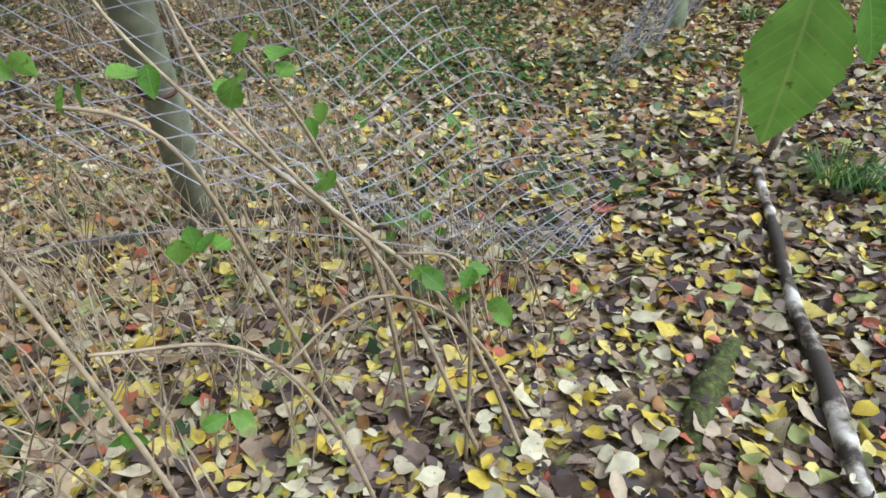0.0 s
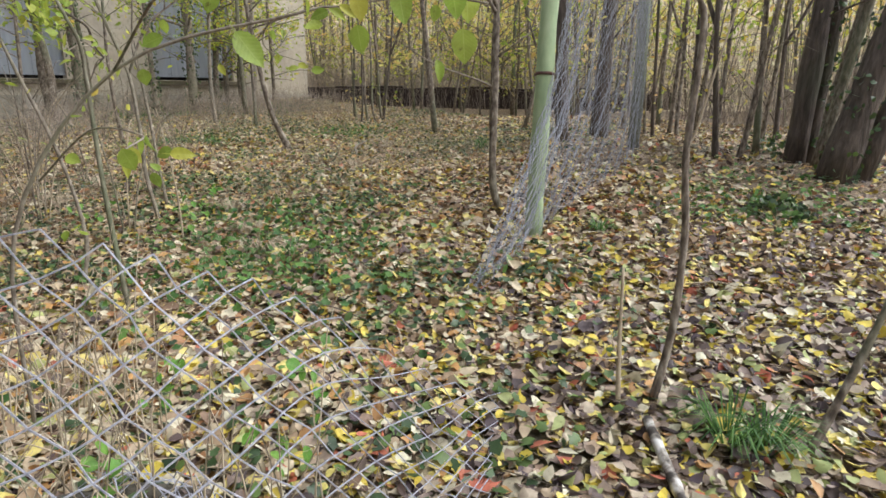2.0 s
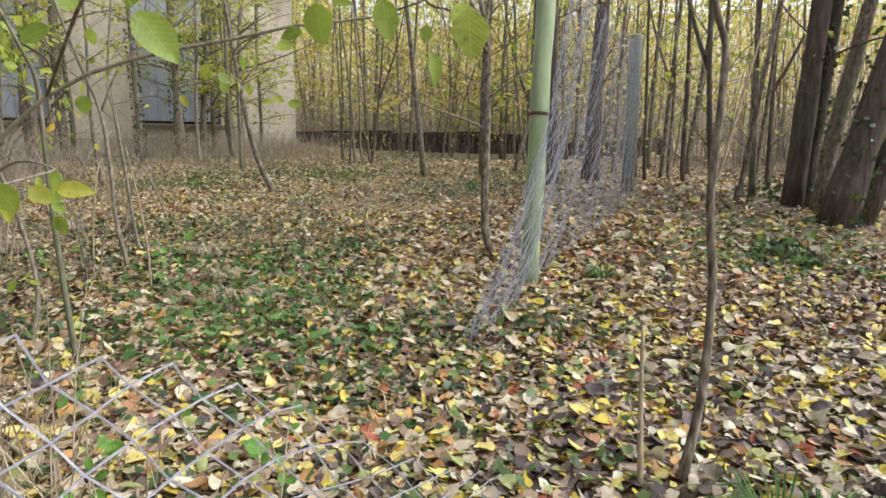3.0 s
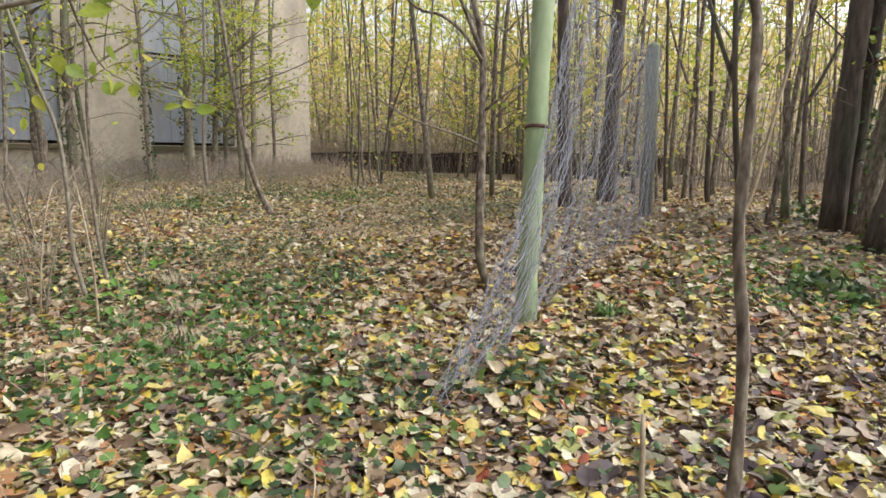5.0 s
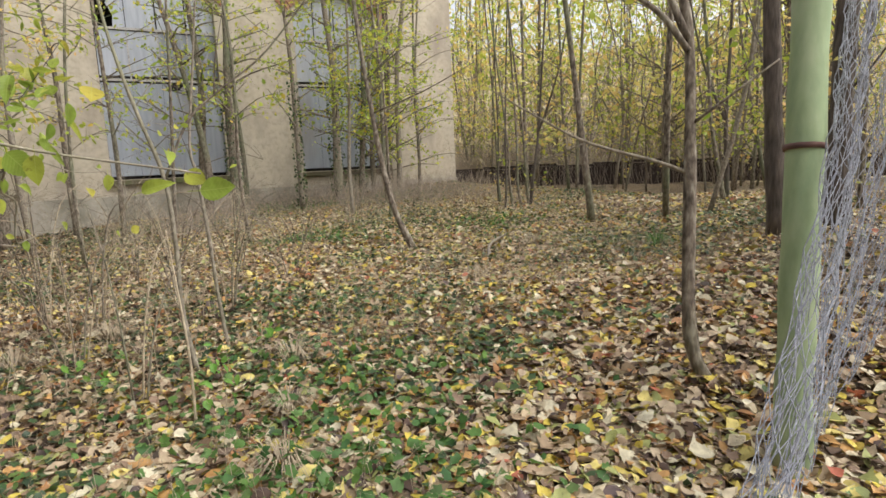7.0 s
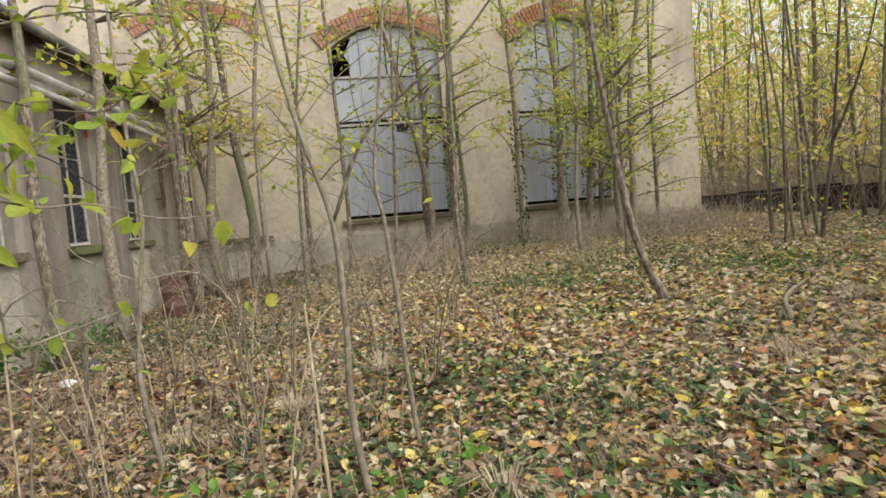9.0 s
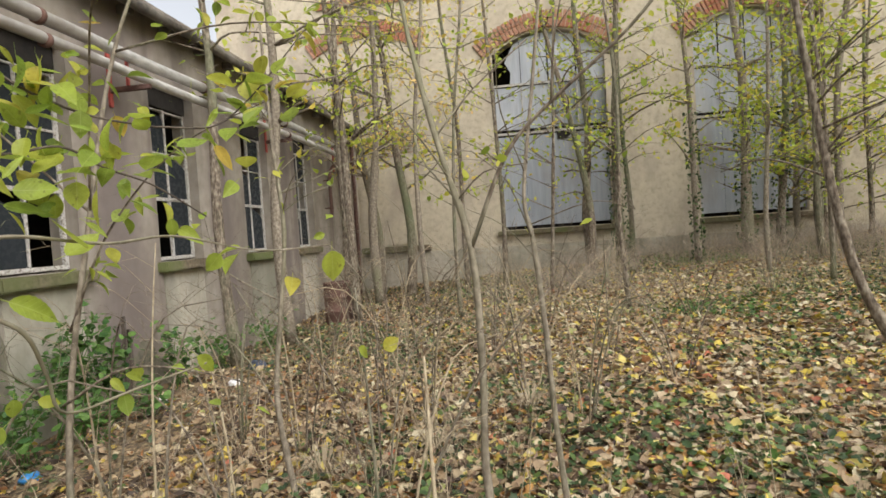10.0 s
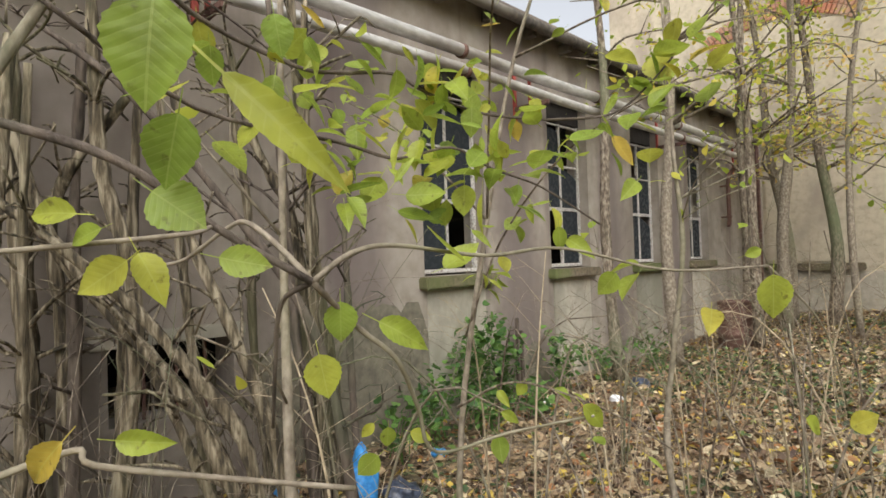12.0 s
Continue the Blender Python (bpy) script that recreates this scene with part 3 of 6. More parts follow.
def annex_window(i, a, b):
    th = thing(f"window_{i + 4}", (FACE - 0.18, 0.5 * (a + b), SILL_Z), "tall annex window with broken panes in a flaking white frame", "window", kind="structure")
    x = FACE - 0.17
    for y in (a, a + (b - a) * 0.5, b - 0.06):
        part("mullion", box((x - 0.03, y, SILL_Z + 0.03), (x + 0.02, y + 0.034 + 0.03 * (y in (a, b - 0.06)), HEAD_Z - 0.3), 0.006, 0.004), white_paint, th)
    for z in (SILL_Z + 0.02, SILL_Z + 0.86, SILL_Z + 1.52, HEAD_Z - 0.36):
        part("rail", box((x - 0.028, a, z), (x + 0.018, b, z + (0.028 if z > SILL_Z + 1.4 else 0.05)), 0.006, 0.004), white_paint, th)
    # near-black box stands in for the shadow across the window head
    part("lintel_box", box((x - 0.05, a, HEAD_Z - 0.32), (x + 0.04, b, HEAD_Z), 0.01), gloom, th, "near-black box painted as the shadow at the window head")
    for row in range(3):
        for col in range(2):
            if (row * 2 + col + i) % 5 == 1:
                continue
            y0 = a + (b - a) * (0.03, 0.53)[col]
            y1 = a + (b - a) * (0.50, 0.97)[col]
            z0, z1 = ((0.08, 0.86), (0.90, 1.52), (1.55, 2.14))[row]
            bm = bmesh.new()
            cut = random.uniform(0.1, 0.35) if (row + col + i) % 3 == 0 else 0.0
            corners = [(y0, z0), (y1, z0), (y1, z1 - cut), (y1 - cut * 0.4, z1 - cut * 0.6), (y0 + 0.02, z1)]
            for xx in (x - 0.006, x - 0.002):
                bm.faces.new([bm.verts.new((xx, yy, SILL_Z + zz)) for yy, zz in corners])
            part("pane", bm, glass, th, "dirty broken glass")
    part("sill", box((FACE - 0.16, a - 0.09, SILL_Z - 0.14), (FACE + 0.14, b + 0.09, SILL_Z), 0.018, 0.008), stone_sill, th, "projecting mossy sill strewn with dead leaves")
    part("apron", box((FACE + 0.001, a + 0.02, -0.6), (FACE + 0.014, b - 0.05, SILL_Z - 0.141), 0.004), plaster_bare, th, "paler patched render under the sill")


for i, (a, b) in enumerate(WINDOWS):
    annex_window(i, a, b)
cellar = thing("window_8", (FACE - 0.1, 6.2, CELLAR[2]), "low broken cellar window, black inside", "window", kind="structure")
part("lintel", box((FACE - 0.05, CELLAR[0] - 0.12, CELLAR[3]), (FACE + 0.03, CELLAR[1] + 0.1, CELLAR[3] + 0.11), 0.012), plaster_bare, cellar, "pale concrete lintel")
for y in (5.98, 6.22, 6.45):
    part("bar", box((FACE - 0.12, y, CELLAR[2] - 0.004), (FACE - 0.09, y + 0.02, CELLAR[3] + 0.004)), rust, cellar, "rusty bar")
tagged(part("door_1", box((FACE + 0.002, 19.7, -0.4), (FACE + 0.03, 20.35, 1.3), 0.008), gloom, None), "dark timber hatch at the foot of the annex", "hatch", kind="structure")

# steam pipes on brackets
for n, (x, z, r) in enumerate(((-1.40, 3.62, 0.058), (-1.46, 3.86, 0.07))):
    v, f = [], []
    line = [Vector((x + 0.008 * math.sin(y * 2.1 + n), y, z + 0.012 * math.sin(y * 0.9 + n))) for y in np.arange(-3.9, 19.1 - n * 0.5, 0.5)]
    tube(line, [r] * len(line), 14, v, f)
    pipe = tagged(new("steam_pipe", mesh_of("steam_pipe", v, f, pipe_paint, True)), "long silvery lagged steam pipe with worn paint on rusty brackets", "pipe", "pipes along the annex")
    for y in np.arange(-2.4, 18.2, 2.9):
        cv, cf = [], []
        tube([Vector((x, y + d, z)) for d in (-0.03, 0.03)], [r + 0.014] * 2, 14, cv, cf)
        part("clamp", mesh_of("clamp", cv, cf, rust, True), rust, pipe, "dark clamp")
for y in (-2.0, 2.2, 6.4, 10.6, 14.9, 19.0):
    br = thing("pipe_bracket", (FACE, y, 3.5), "rusty red angle-iron bracket holding the pipes", "bracket", "pipe brackets")
    part("arm", box((FACE, y - 0.025, 3.47), (-1.28, y + 0.025, 3.53), 0.005), rust, br)
    part("upright", box((FACE, y - 0.03, 3.3), (FACE + 0.03, y + 0.03, 4.1), 0.005), red_paint, br, "red-painted upright")
    part("back_stay", box((-1.585, y - 0.02, 3.53), (-1.555, y + 0.02, 3.98), 0.004), red_paint, br)
v, f = [], []
tube(spline([(-1.42, 18.6, 3.5), (-1.58, 18.3, 3.38), (-1.66, 18.15, 3.1), (-1.66, 18.12, 2.2), (-1.70, 18.1, 2.12)], 5), [0.045] * 21, 10, v, f)
drop = tagged(new("drain_pipe", mesh_of("drain_pipe", v, f, rust, True)), "short rusty drop pipe bent down from the steam pipes", "pipe")
for z in (3.0, 2.3):
    cv, cf = [], []
    tube([Vector((-1.66, 18.12, z - 0.025)), Vector((-1.66, 18.12, z + 0.025))], [0.06] * 2, 12, cv, cf)
    part("flange", mesh_of("flange", cv, cf, rust, True), None, drop, "rusty flange")
    part("strap", box((FACE, 18.1, z - 0.015), (-1.70, 18.14, z + 0.015), 0.004), rust, drop)
v, f = [], []
tube([Vector(p) for p in ((FACE + 0.1, 20.5, EAVE - 0.1), (FACE + 0.1, 20.5, 2.0), (FACE + 0.1, 20.48, -0.4))], [0.055] * 3, 10, v, f)
tagged(new("downpipe", mesh_of("downpipe", v, f, rust, True)), "rusty downpipe in the corner of the annex", "downpipe")

# ---- low blackened wall beyond the factory ----
low = thing("wall_low", (18, 22.0, 0.6), "low blackened brick wall at the edge of the wood", "wall", kind="structure")
low.matrix_basis = pose(13.9, 21.55, 0.3, 0, 0, -34.7)
for k in range(12):
    core = part("wall_panel", box((k * 1.4, -0.15, -0.9), (k * 1.4 + 1.39, 0.15, 0.82 + 0.04 * (k % 3)), 0.02, 0.02), wall_dark, low)
    cope = part("coping", box((k * 1.4 - 0.01, -0.19, 0.84 + 0.04 * (k % 3)), (k * 1.4 + 1.38, 0.19, 0.93 + 0.04 * (k % 3)), 0.02, 0.02), wall_dark, low, "broken coping stone")
    core.matrix_parent_inverse = cope.matrix_parent_inverse = Matrix.Identity(4)

# ---- green things: builders ----
def leaf_cloud(centres, sizes, shape, mat, name, flat=1.0, lift=0.0, curl=0.25):
    """One joined mesh of many small leaves, each turned and curled in its own way."""
    outline, tris = shape
    n, k = len(centres), len(outline)
    yaw, tip, roll = rng.uniform(0, 2 * np.pi, n), rng.normal(0, flat, n), rng.normal(0, flat, n)
    p = np.repeat(outline[None], n, 0)
    p[:, :, 1] *= rng.uniform(0.68, 1.12, n)[:, None]
    p[:, 1:, :2] *= rng.uniform(0.86, 1.12, (n, k - 1))[:, :, None]
    p[:, :, 1] += rng.normal(0, 0.25, n)[:, None] * p[:, :, 0] ** 2
    fold = rng.normal(0.12, curl * 0.8, n)[:, None]
    along, across = rng.normal(0, curl, n)[:, None], rng.normal(0, curl * 0.6, n)[:, None]
    p[:, :, 2] += fold * np.abs(p[:, :, 1]) + along * p[:, :, 0] ** 2 + across * p[:, :, 1] ** 2 + along * 0.5 * p[:, :, 0] * p[:, :, 1]
    p = p * sizes[:, None, None]
    for ang, a, b in ((roll, 1, 2), (tip, 0, 2), (yaw, 0, 1)):
        c, s = np.cos(ang)[:, None], np.sin(ang)[:, None]
        u, w = p[:, :, a].copy(), p[:, :, b].copy()
        p[:, :, a], p[:, :, b] = c * u - s * w, s * u + c * w
    p += centres[:, None, :]
    if lift:
        p[:, :, 2] += lift
    t = (np.arange(n)[:, None, None] * k + tris[None]).reshape(-1, 3)
    return tri_mesh(name, p.reshape(-1, 3), t, mat)


def fan(points):
    """A leaf outline with a raised or sunken midrib, as a fan of triangles round its middle."""
    o = np.array([(0.0, 0.0, 0.03)] + [(x, y, 0.0) for x, y in points])
    m = len(points)
    return o, np.array([(0, 1 + i, 1 + (i + 1) % m) for i in range(m)])


OVAL = fan([(-0.5, 0.0), (-0.36, 0.24), (-0.1, 0.35), (0.16, 0.29), (0.38, 0.13), (0.62, 0.0), (0.38, -0.13), (0.16, -0.29), (-0.1, -0.35), (-0.36, -0.24)])
ROUND = fan([(-0.44, 0.0), (-0.43, 0.22), (-0.24, 0.39), (0.02, 0.42), (0.26, 0.30), (0.44, 0.12), (0.63, 0.0), (0.44, -0.12), (0.26, -0.30), (0.02, -0.42), (-0.24, -0.39), (-0.43, -0.22)])
LOBED = fan([(-0.45, 0.0), (-0.36, 0.34), (-0.06, 0.3), (0.1, 0.46), (0.26, 0.24), (0.55, 0.0), (0.26, -0.24), (0.1, -0.46), (-0.06, -0.3), (-0.36, -0.34)])
DIAMOND = (np.array([(-0.5, 0.0, 0.0), (0.0, 0.32, 0.03), (0.55, 0.0, 0.0), (0.0, -0.32, 0.03)]), np.array([(0, 2, 1), (0, 3, 2)]))


def patchy(x, y, a=0.0):
    """A soft uneven field between about 0 and 1, for where things grow."""
    v = np.sin(0.9 * x + 1.3 * np.sin(0.7 * y + a)) + np.sin(1.1 * y - 0.8 * np.sin(1.3 * x + 2 * a)) + 0.6 * np.sin(2.7 * x + 2.1 * y + a)
    return 0.5 + 0.2 * v


def grow(points, r0, r1, limbs, leaves, reach=(0.35, 1.0), spread=0.9, leaf=0.07, sides=7, fine=4, droop=0.1, twigs=2, rise=1.0, knob=0.12, limb=0.38):
    """A stem through the points with limbs and twigs; gives its corners and faces, and where its leaves sit."""
    line = spline(points, fine)
    v, f, tips = [], [], []
    tube(line, taper(len(line), r0, r1), sides, v, f, knob)
    for k in range(limbs):
        s = random.uniform(*reach)
        i = min(int(s * (len(line) - 1)), len(line) - 2)
        base = line[i]
        a = random.uniform(0, 2 * math.pi)
        out = Vector((math.cos(a), math.sin(a), random.uniform(0.1, 1.0) * rise)).normalized()
        size = spread * random.uniform(0.4, 1.0)
        mid = base + out * size * 0.5 + Vector((random.uniform(-0.1, 0.1), random.uniform(-0.1, 0.1), 0.08)) * size
        end = base + out * size + Vector((random.uniform(-0.2, 0.2), random.uniform(-0.2, 0.2), random.uniform(-droop, 0.3))) * size
        bough = spline([base, mid, end], 3)
        r = (r0 + (r1 - r0) * s)
        tube(bough, taper(len(bough), min(r * limb, 0.035), min(r1 * 0.3, 0.012)), 4, v, f)
        for _ in range(twigs):
            j = random.randint(1, len(bough) - 1)
            tw = bough[j] + Vector((random.uniform(-1, 1), random.uniform(-1, 1), random.uniform(-0.4, 0.8))) * size * 0.35
            tube([bough[j], (bough[j] + tw) / 2 + Vector((0, 0, 0.02)), tw], taper(3, min(r1 * 0.35, 0.01), min(r1 * 0.15, 0.004)), 3, v, f)
            tips += [bough[j].lerp(tw, random.random()) for _ in range(3)]
        tips += [bough[j].lerp(bough[j - 1], random.random()) for j in range(2, len(bough))]
    pts = []
    for _ in range(leaves):
        t = random.choice(tips) if tips else line[-1]
        pts.append(t + Vector((random.gauss(0, 0.06), random.gauss(0, 0.06), random.gauss(0, 0.05))) * (1 + spread * 0.6))
    return v, f, pts


def tree(name, points, r0, r1, bark, label, category="tree", group="", limbs=8, leaves=60, leaf=0.065, leaf_mat=None, **more):
    base = Vector(points[0])
    v, f, pts = grow(points, r0, r1, limbs, leaves, **more)
    th = thing(name, base, label, category, group)
    part("trunk", mesh_of("trunk", v, f, bark, True), bark, th)
    if leaves:
        p = np.array([tuple(q) for q in pts])
        part("crown", leaf_cloud(p, leaf * rng.uniform(0.6, 1.3, len(p)), OVAL, leaf_mat or crown_leaf, "crown", flat=0.7), None, th)
    return th


def rooted(points):
    """The same line with its foot set a little under the ground."""
    p = [Vector(q) for q in points]
    p[0].z = float(ground_z(p[0].x, p[0].y)) - 0.05
    return p


# ---- saplings that the path goes by ----
YOUNG = "slender grey-brown sapling with a few yellow-green leaves"
SAPS = "saplings in the clearing"
tree("sapling", rooted([(5.37, 4.15, 0.1), (5.3, 4.25, 0.43), (5.41, 4.35, 1.41), (5.48, 4.43, 2.16), (5.43, 4.51, 2.6), (5.4, 4.7, 3.6)]), 0.045, 0.02, bark_brown, "crooked brown sapling beside the fence, nearly bare", "sapling", SAPS, 7, 12, reach=(0.45, 1.0), spread=0.9)
v, f = [], []
tube(spline([(5.42, 4.33, 1.33), (5.25, 4.46, 1.42), (4.93, 4.7, 1.55), (4.68, 4.89, 1.73), (4.49, 5.03, 1.88)], 4), taper(17, 0.014, 0.004), 5, v, f)
tube(spline([(4.93, 4.7, 1.55), (4.7, 4.9, 1.45), (4.5, 5.1, 1.5)], 4), taper(9, 0.006, 0.003), 4, v, f)
part("limb", mesh_of("limb", v, f, bark_pale, True), None, bpy.data.objects["sapling"], "bare pale limb")
v, f = [], []
tube(spline([(5.44, 4.40, 2.05), (5.33, 4.50, 2.26), (5.18, 4.62, 2.40), (5.02, 4.76, 2.46), (4.80, 4.92, 2.72)], 4), taper(17, 0.022, 0.008), 6, v, f, 0.1)
tube(spline([(5.46, 4.42, 2.12), (5.36, 4.50, 2.42), (5.25, 4.60, 2.75), (5.2, 4.7, 3.2)], 4), taper(13, 0.026, 0.012), 6, v, f, 0.1)
part("limb", mesh_of("limb", v, f, bark_brown, True), None, bpy.data.objects["sapling"], "crooked forked limb")
tree("sapling", rooted([(3.07, 1.48, 0), (3.18, 1.47, 0.36), (3.26, 1.5, 0.75), (3.29, 1.54, 0.98), (3.31, 1.56, 1.13), (3.38, 1.58, 1.46), (3.42, 1.6, 1.65), (3.41, 1.65, 1.81), (3.42, 1.77, 2.4), (3.5, 1.9, 3.2)]), 0.019, 0.011, bark_brown, "thin brown sapling with a kink and a side shoot", "sapling", SAPS, 4, 14, reach=(0.75, 1.0), spread=0.9)
v, f = [], []
tube(spline([(3.32, 1.57, 1.11), (3.36, 1.55, 1.18), (3.43, 1.53, 1.42), (3.55, 1.5, 1.78), (3.65, 1.48, 2.0)], 4), taper(17, 0.007, 0.003), 5, v, f)
part("side_shoot", mesh_of("side_shoot", v, f, dry_stem, True), None, bpy.data.objects["sapling.001"], "straight pale side shoot")
tree("sapling", rooted([(2.95, 1.57, 0), (3.0, 1.62, 0.32), (3.05, 1.66, 0.62)]), 0.013, 0.006, dry_stem, "short dead stick standing in the leaves", "sapling", SAPS, 2, 0, spread=0.2)
tree("sapling", rooted([(3.12, 0.9, 0), (3.24, 0.85, 0.24), (3.38, 0.8, 0.52), (3.53, 0.75, 0.86), (3.75, 0.72, 1.6), (3.9, 0.7, 2.4)]), 0.017, 0.009, bark_brown, "leaning brown sapling with a dark foot", "sapling", SAPS, 4, 8, reach=(0.6, 1.0))
tree("sapling", rooted([(6.38, 9.86, 0.17), (6.13, 9.98, 0.77), (5.99, 10.08, 1.56), (5.9, 10.18, 2.49), (5.82, 10.28, 3.49), (5.79, 10.38, 4.8), (5.9, 10.4, 6.0)]), 0.056, 0.018, bark_brown, "leaning brown sapling with a curved foot", "sapling", SAPS, 16, 170, reach=(0.4, 1.0), spread=1.5)
tree("sapling", rooted([(2.86, 6.55, 0), (2.8, 6.6, 0.47), (2.81, 6.64, 0.9), (2.79, 6.69, 1.43), (2.68, 6.75, 1.85), (2.59, 6.81, 2.23), (2.52, 6.86, 2.63), (2.45, 6.91, 3.4)]), 0.020, 0.010, bark_pale, "forked grey sapling in front of the factory", "sapling", SAPS, 6, 10, reach=(0.5, 1.0), spread=0.8)
v, f = [], []
tube(spline([(2.79, 6.69, 1.43), (2.97, 6.67, 1.83), (3.17, 6.64, 2.03), (3.49, 6.58, 2.28), (3.72, 6.54, 2.54), (4.0, 6.5, 2.9)], 4), taper(21, 0.011, 0.005), 5, v, f)
tube(spline([(3.17, 6.64, 2.03), (3.2, 6.6, 2.3), (3.3, 6.6, 2.7)], 4), taper(9, 0.007, 0.003), 4, v, f)
part("limb", mesh_of("limb", v, f, bark_brown, True), None, bpy.data.objects["sapling.005"], "forked side limb")
tree("sapling", rooted([(3.17, 7.16, 0), (3.13, 7.19, 0.48), (3.11, 7.21, 0.94), (3.07, 7.23, 1.45), (3.04, 7.25, 1.69), (3.12, 7.28, 2.27), (3.25, 7.3, 3.2)]), 0.018, 0.008, bark_pale, YOUNG, "sapling", SAPS, 6, 10, reach=(0.4, 1.0), spread=0.8)
tree("sapling", rooted([(1.58, 7.43, 0), (1.48, 7.46, 0.53), (1.52, 7.49, 1.02), (1.58, 7.52, 1.58), (1.54, 7.54, 2.08), (1.5, 7.57, 2.9)]), 0.02, 0.009, bark_pale, YOUNG, "sapling", SAPS, 8, 26, reach=(0.4, 1.0), spread=0.8)
tree("sapling", rooted([(2.73, 5.65, 0), (2.74, 5.7, 0.4), (2.72, 5.76, 0.8), (2.70, 5.85, 1.15)]), 0.010, 0.004, dry_stem, "thin dry sapling standing in the leaves", "sapling", SAPS, 3, 0, reach=(0.4, 1.0), spread=0.25)
tree("sapling", rooted([(0.95, 3.9, 0), (0.97, 3.92, 0.6), (0.93, 3.95, 1.3), (0.98, 4.0, 2.2), (0.9, 4.1, 3.0)]), 0.014, 0.006, bark_pale, YOUNG, "sapling", SAPS, 6, 12, reach=(0.4, 1.0), spread=0.6)
tree("sapling", rooted([(1.75, 5.0, 0), (1.85, 5.05, 0.3), (1.78, 5.1, 0.9), (1.6, 5.2, 1.6), (1.45, 5.3, 2.4)]), 0.016, 0.007, bark_pale, YOUNG, "sapling", SAPS, 6, 10, reach=(0.3, 1.0), spread=0.6)

# trunks along the cream front, two of them wrapped in ivy
MATURE = "slim grey-brown tree before the cream wall, thin yellow-green crown"
FRONT_TREES = "trees along the cream wall"
SPOTS = [(5.58, 19.4, 0.11, 0.3), (8.43, 18.8, 0.12, 0.0), (4.85, 19.6, 0.10, -0.1), (9.35, 19.3, 0.09, 0.5), (10.6, 19.1, 0.09, 0.6), (0.2, 18.3, 0.10, -0.6), (4.75, 19.1, 0.08, -1.2),
         (-0.75, 19.1, 0.10, -0.7), (6.0, 20.3, 0.06, 0.0), (11.6, 19.6, 0.05, 0.2), (7.1, 18.2, 0.06, -0.5), (9.3, 17.2, 0.06, 0.2), (1.6, 18.9, 0.07, -0.4),
         (0.9, 16.6, 0.06, 0.3), (2.6, 17.7, 0.06, -0.3), (3.6, 16.4, 0.045, 0.4), (7.6, 15.6, 0.05, 0.2), (7.9, 14.0, 0.04, -0.2),
         (-0.3, 15.2, 0.095, -0.2), (-0.9, 13.3, 0.10, -0.3), (-1.15, 11.9, 0.08, -0.3), (-1.0, 16.9, 0.11, 0.1), (-0.5, 17.8, 0.12, 0.3), (1.9, 14.0, 0.035, 0.4), (4.6, 13.2, 0.035, -0.3),
         (10.1, 20.0, 0.09, 0.1), (10.45, 19.6, 0.075, 0.35), (10.9, 20.2, 0.08, -0.2), (11.9, 20.1, 0.06, 0.3), (9.9, 18.6, 0.055, 0.2), (8.95, 20.2, 0.06, 0.1)]
for n, (x, y, r, lean) in enumerate(SPOTS):
    r *= 1.35 if n < 12 else 1.1
    h = random.uniform(8.5, 11.5) * (0.75 if r < 0.06 else 1.0)
    wav = [random.uniform(-0.12, 0.12) for _ in range(8)]
    pts = rooted([(x, y, 0), (x + wav[0], y + wav[1] * 0.5, h * 0.18), (x + lean * 0.3 + wav[2], y + wav[3], h * 0.42), (x + lean * 0.7 + wav[4], y + wav[5], h * 0.7), (x + lean * 1.1 + wav[6], y + wav[7], h)])
    th = tree("tree", pts, r, r * 0.3, (bark_brown, bark_pale, bark_brown)[n % 3], MATURE if n > 1 else "slim tree before the cream wall with ivy round its trunk", "tree", FRONT_TREES, 20, int((300 + 2600 * r) * (0.5 if n > 24 else 1.9 if x > 8.8 else 1.6 if n in (7, 12, 13) else 1.3 if x > 7 else 0.8)), reach=(0.24 if x > 8.8 else 0.36, 1.0), spread=1.9, leaf=0.10, rise=0.45, leaf_mat=yellow_leaf if n in (7, 12, 13) else crown_leaf, sides=8)
    if n in (0, 1, 3, 10):
        s = rng.uniform(0, 3.6, 420)
        a = rng.uniform(0, 2 * np.pi, 420)
        rr = r + 0.05 + 0.03 * rng.random(420)
        line_x = np.interp(s, [p.z for p in pts], [p.x for p in pts])
        line_y = np.interp(s, [p.z for p in pts], [p.y for p in pts])
        c = np.stack([line_x + rr * np.cos(a), line_y + rr * np.sin(a), s + pts[0].z], 1)
        part("ivy", leaf_cloud(c, rng.uniform(0.05, 0.09, 420), LOBED, ivy_leaf, "ivy", flat=1.0), None, th, "dark ivy on the trunk")

# the dark trunks behind the fence, one of them hung with ivy
DARK = [(9.45, 2.57, 0.145, 0.05, -0.05, bark_dark), (9.62, 2.46, 0.085, 0.12, -0.12, bark_dark), (9.9, 2.45, 0.055, 0.65, -0.7, bark_pale), (9.3, 2.28, 0.075, 0.6, -0.65, bark_brown), (8.55, 1.95, 0.185, 0.95, -1.0, bark_dark), (8.85, 1.78, 0.13, 1.7, -1.8, bark_dark),
        (9.15, 5.95, 0.12, -0.2, 0.3, bark_dark), (9.9, 5.7, 0.15, 0.2, 0.1, bark_dark), (11.6, 5.2, 0.05, 0.3, 0.0, bark_brown), (12.5, 6.6, 0.05, 0.3, 0.2, bark_brown), (9.6, 9.4, 0.07, -0.6, 0.5, bark_brown), (14.4, 6.7, 0.06, 0.1, 0.1, bark_brown), (13.6, 5.5, 0.06, 0.4, -0.4, bark_brown), (9.62, 3.09, 0.05, -0.35, 0.35, bark_brown)]
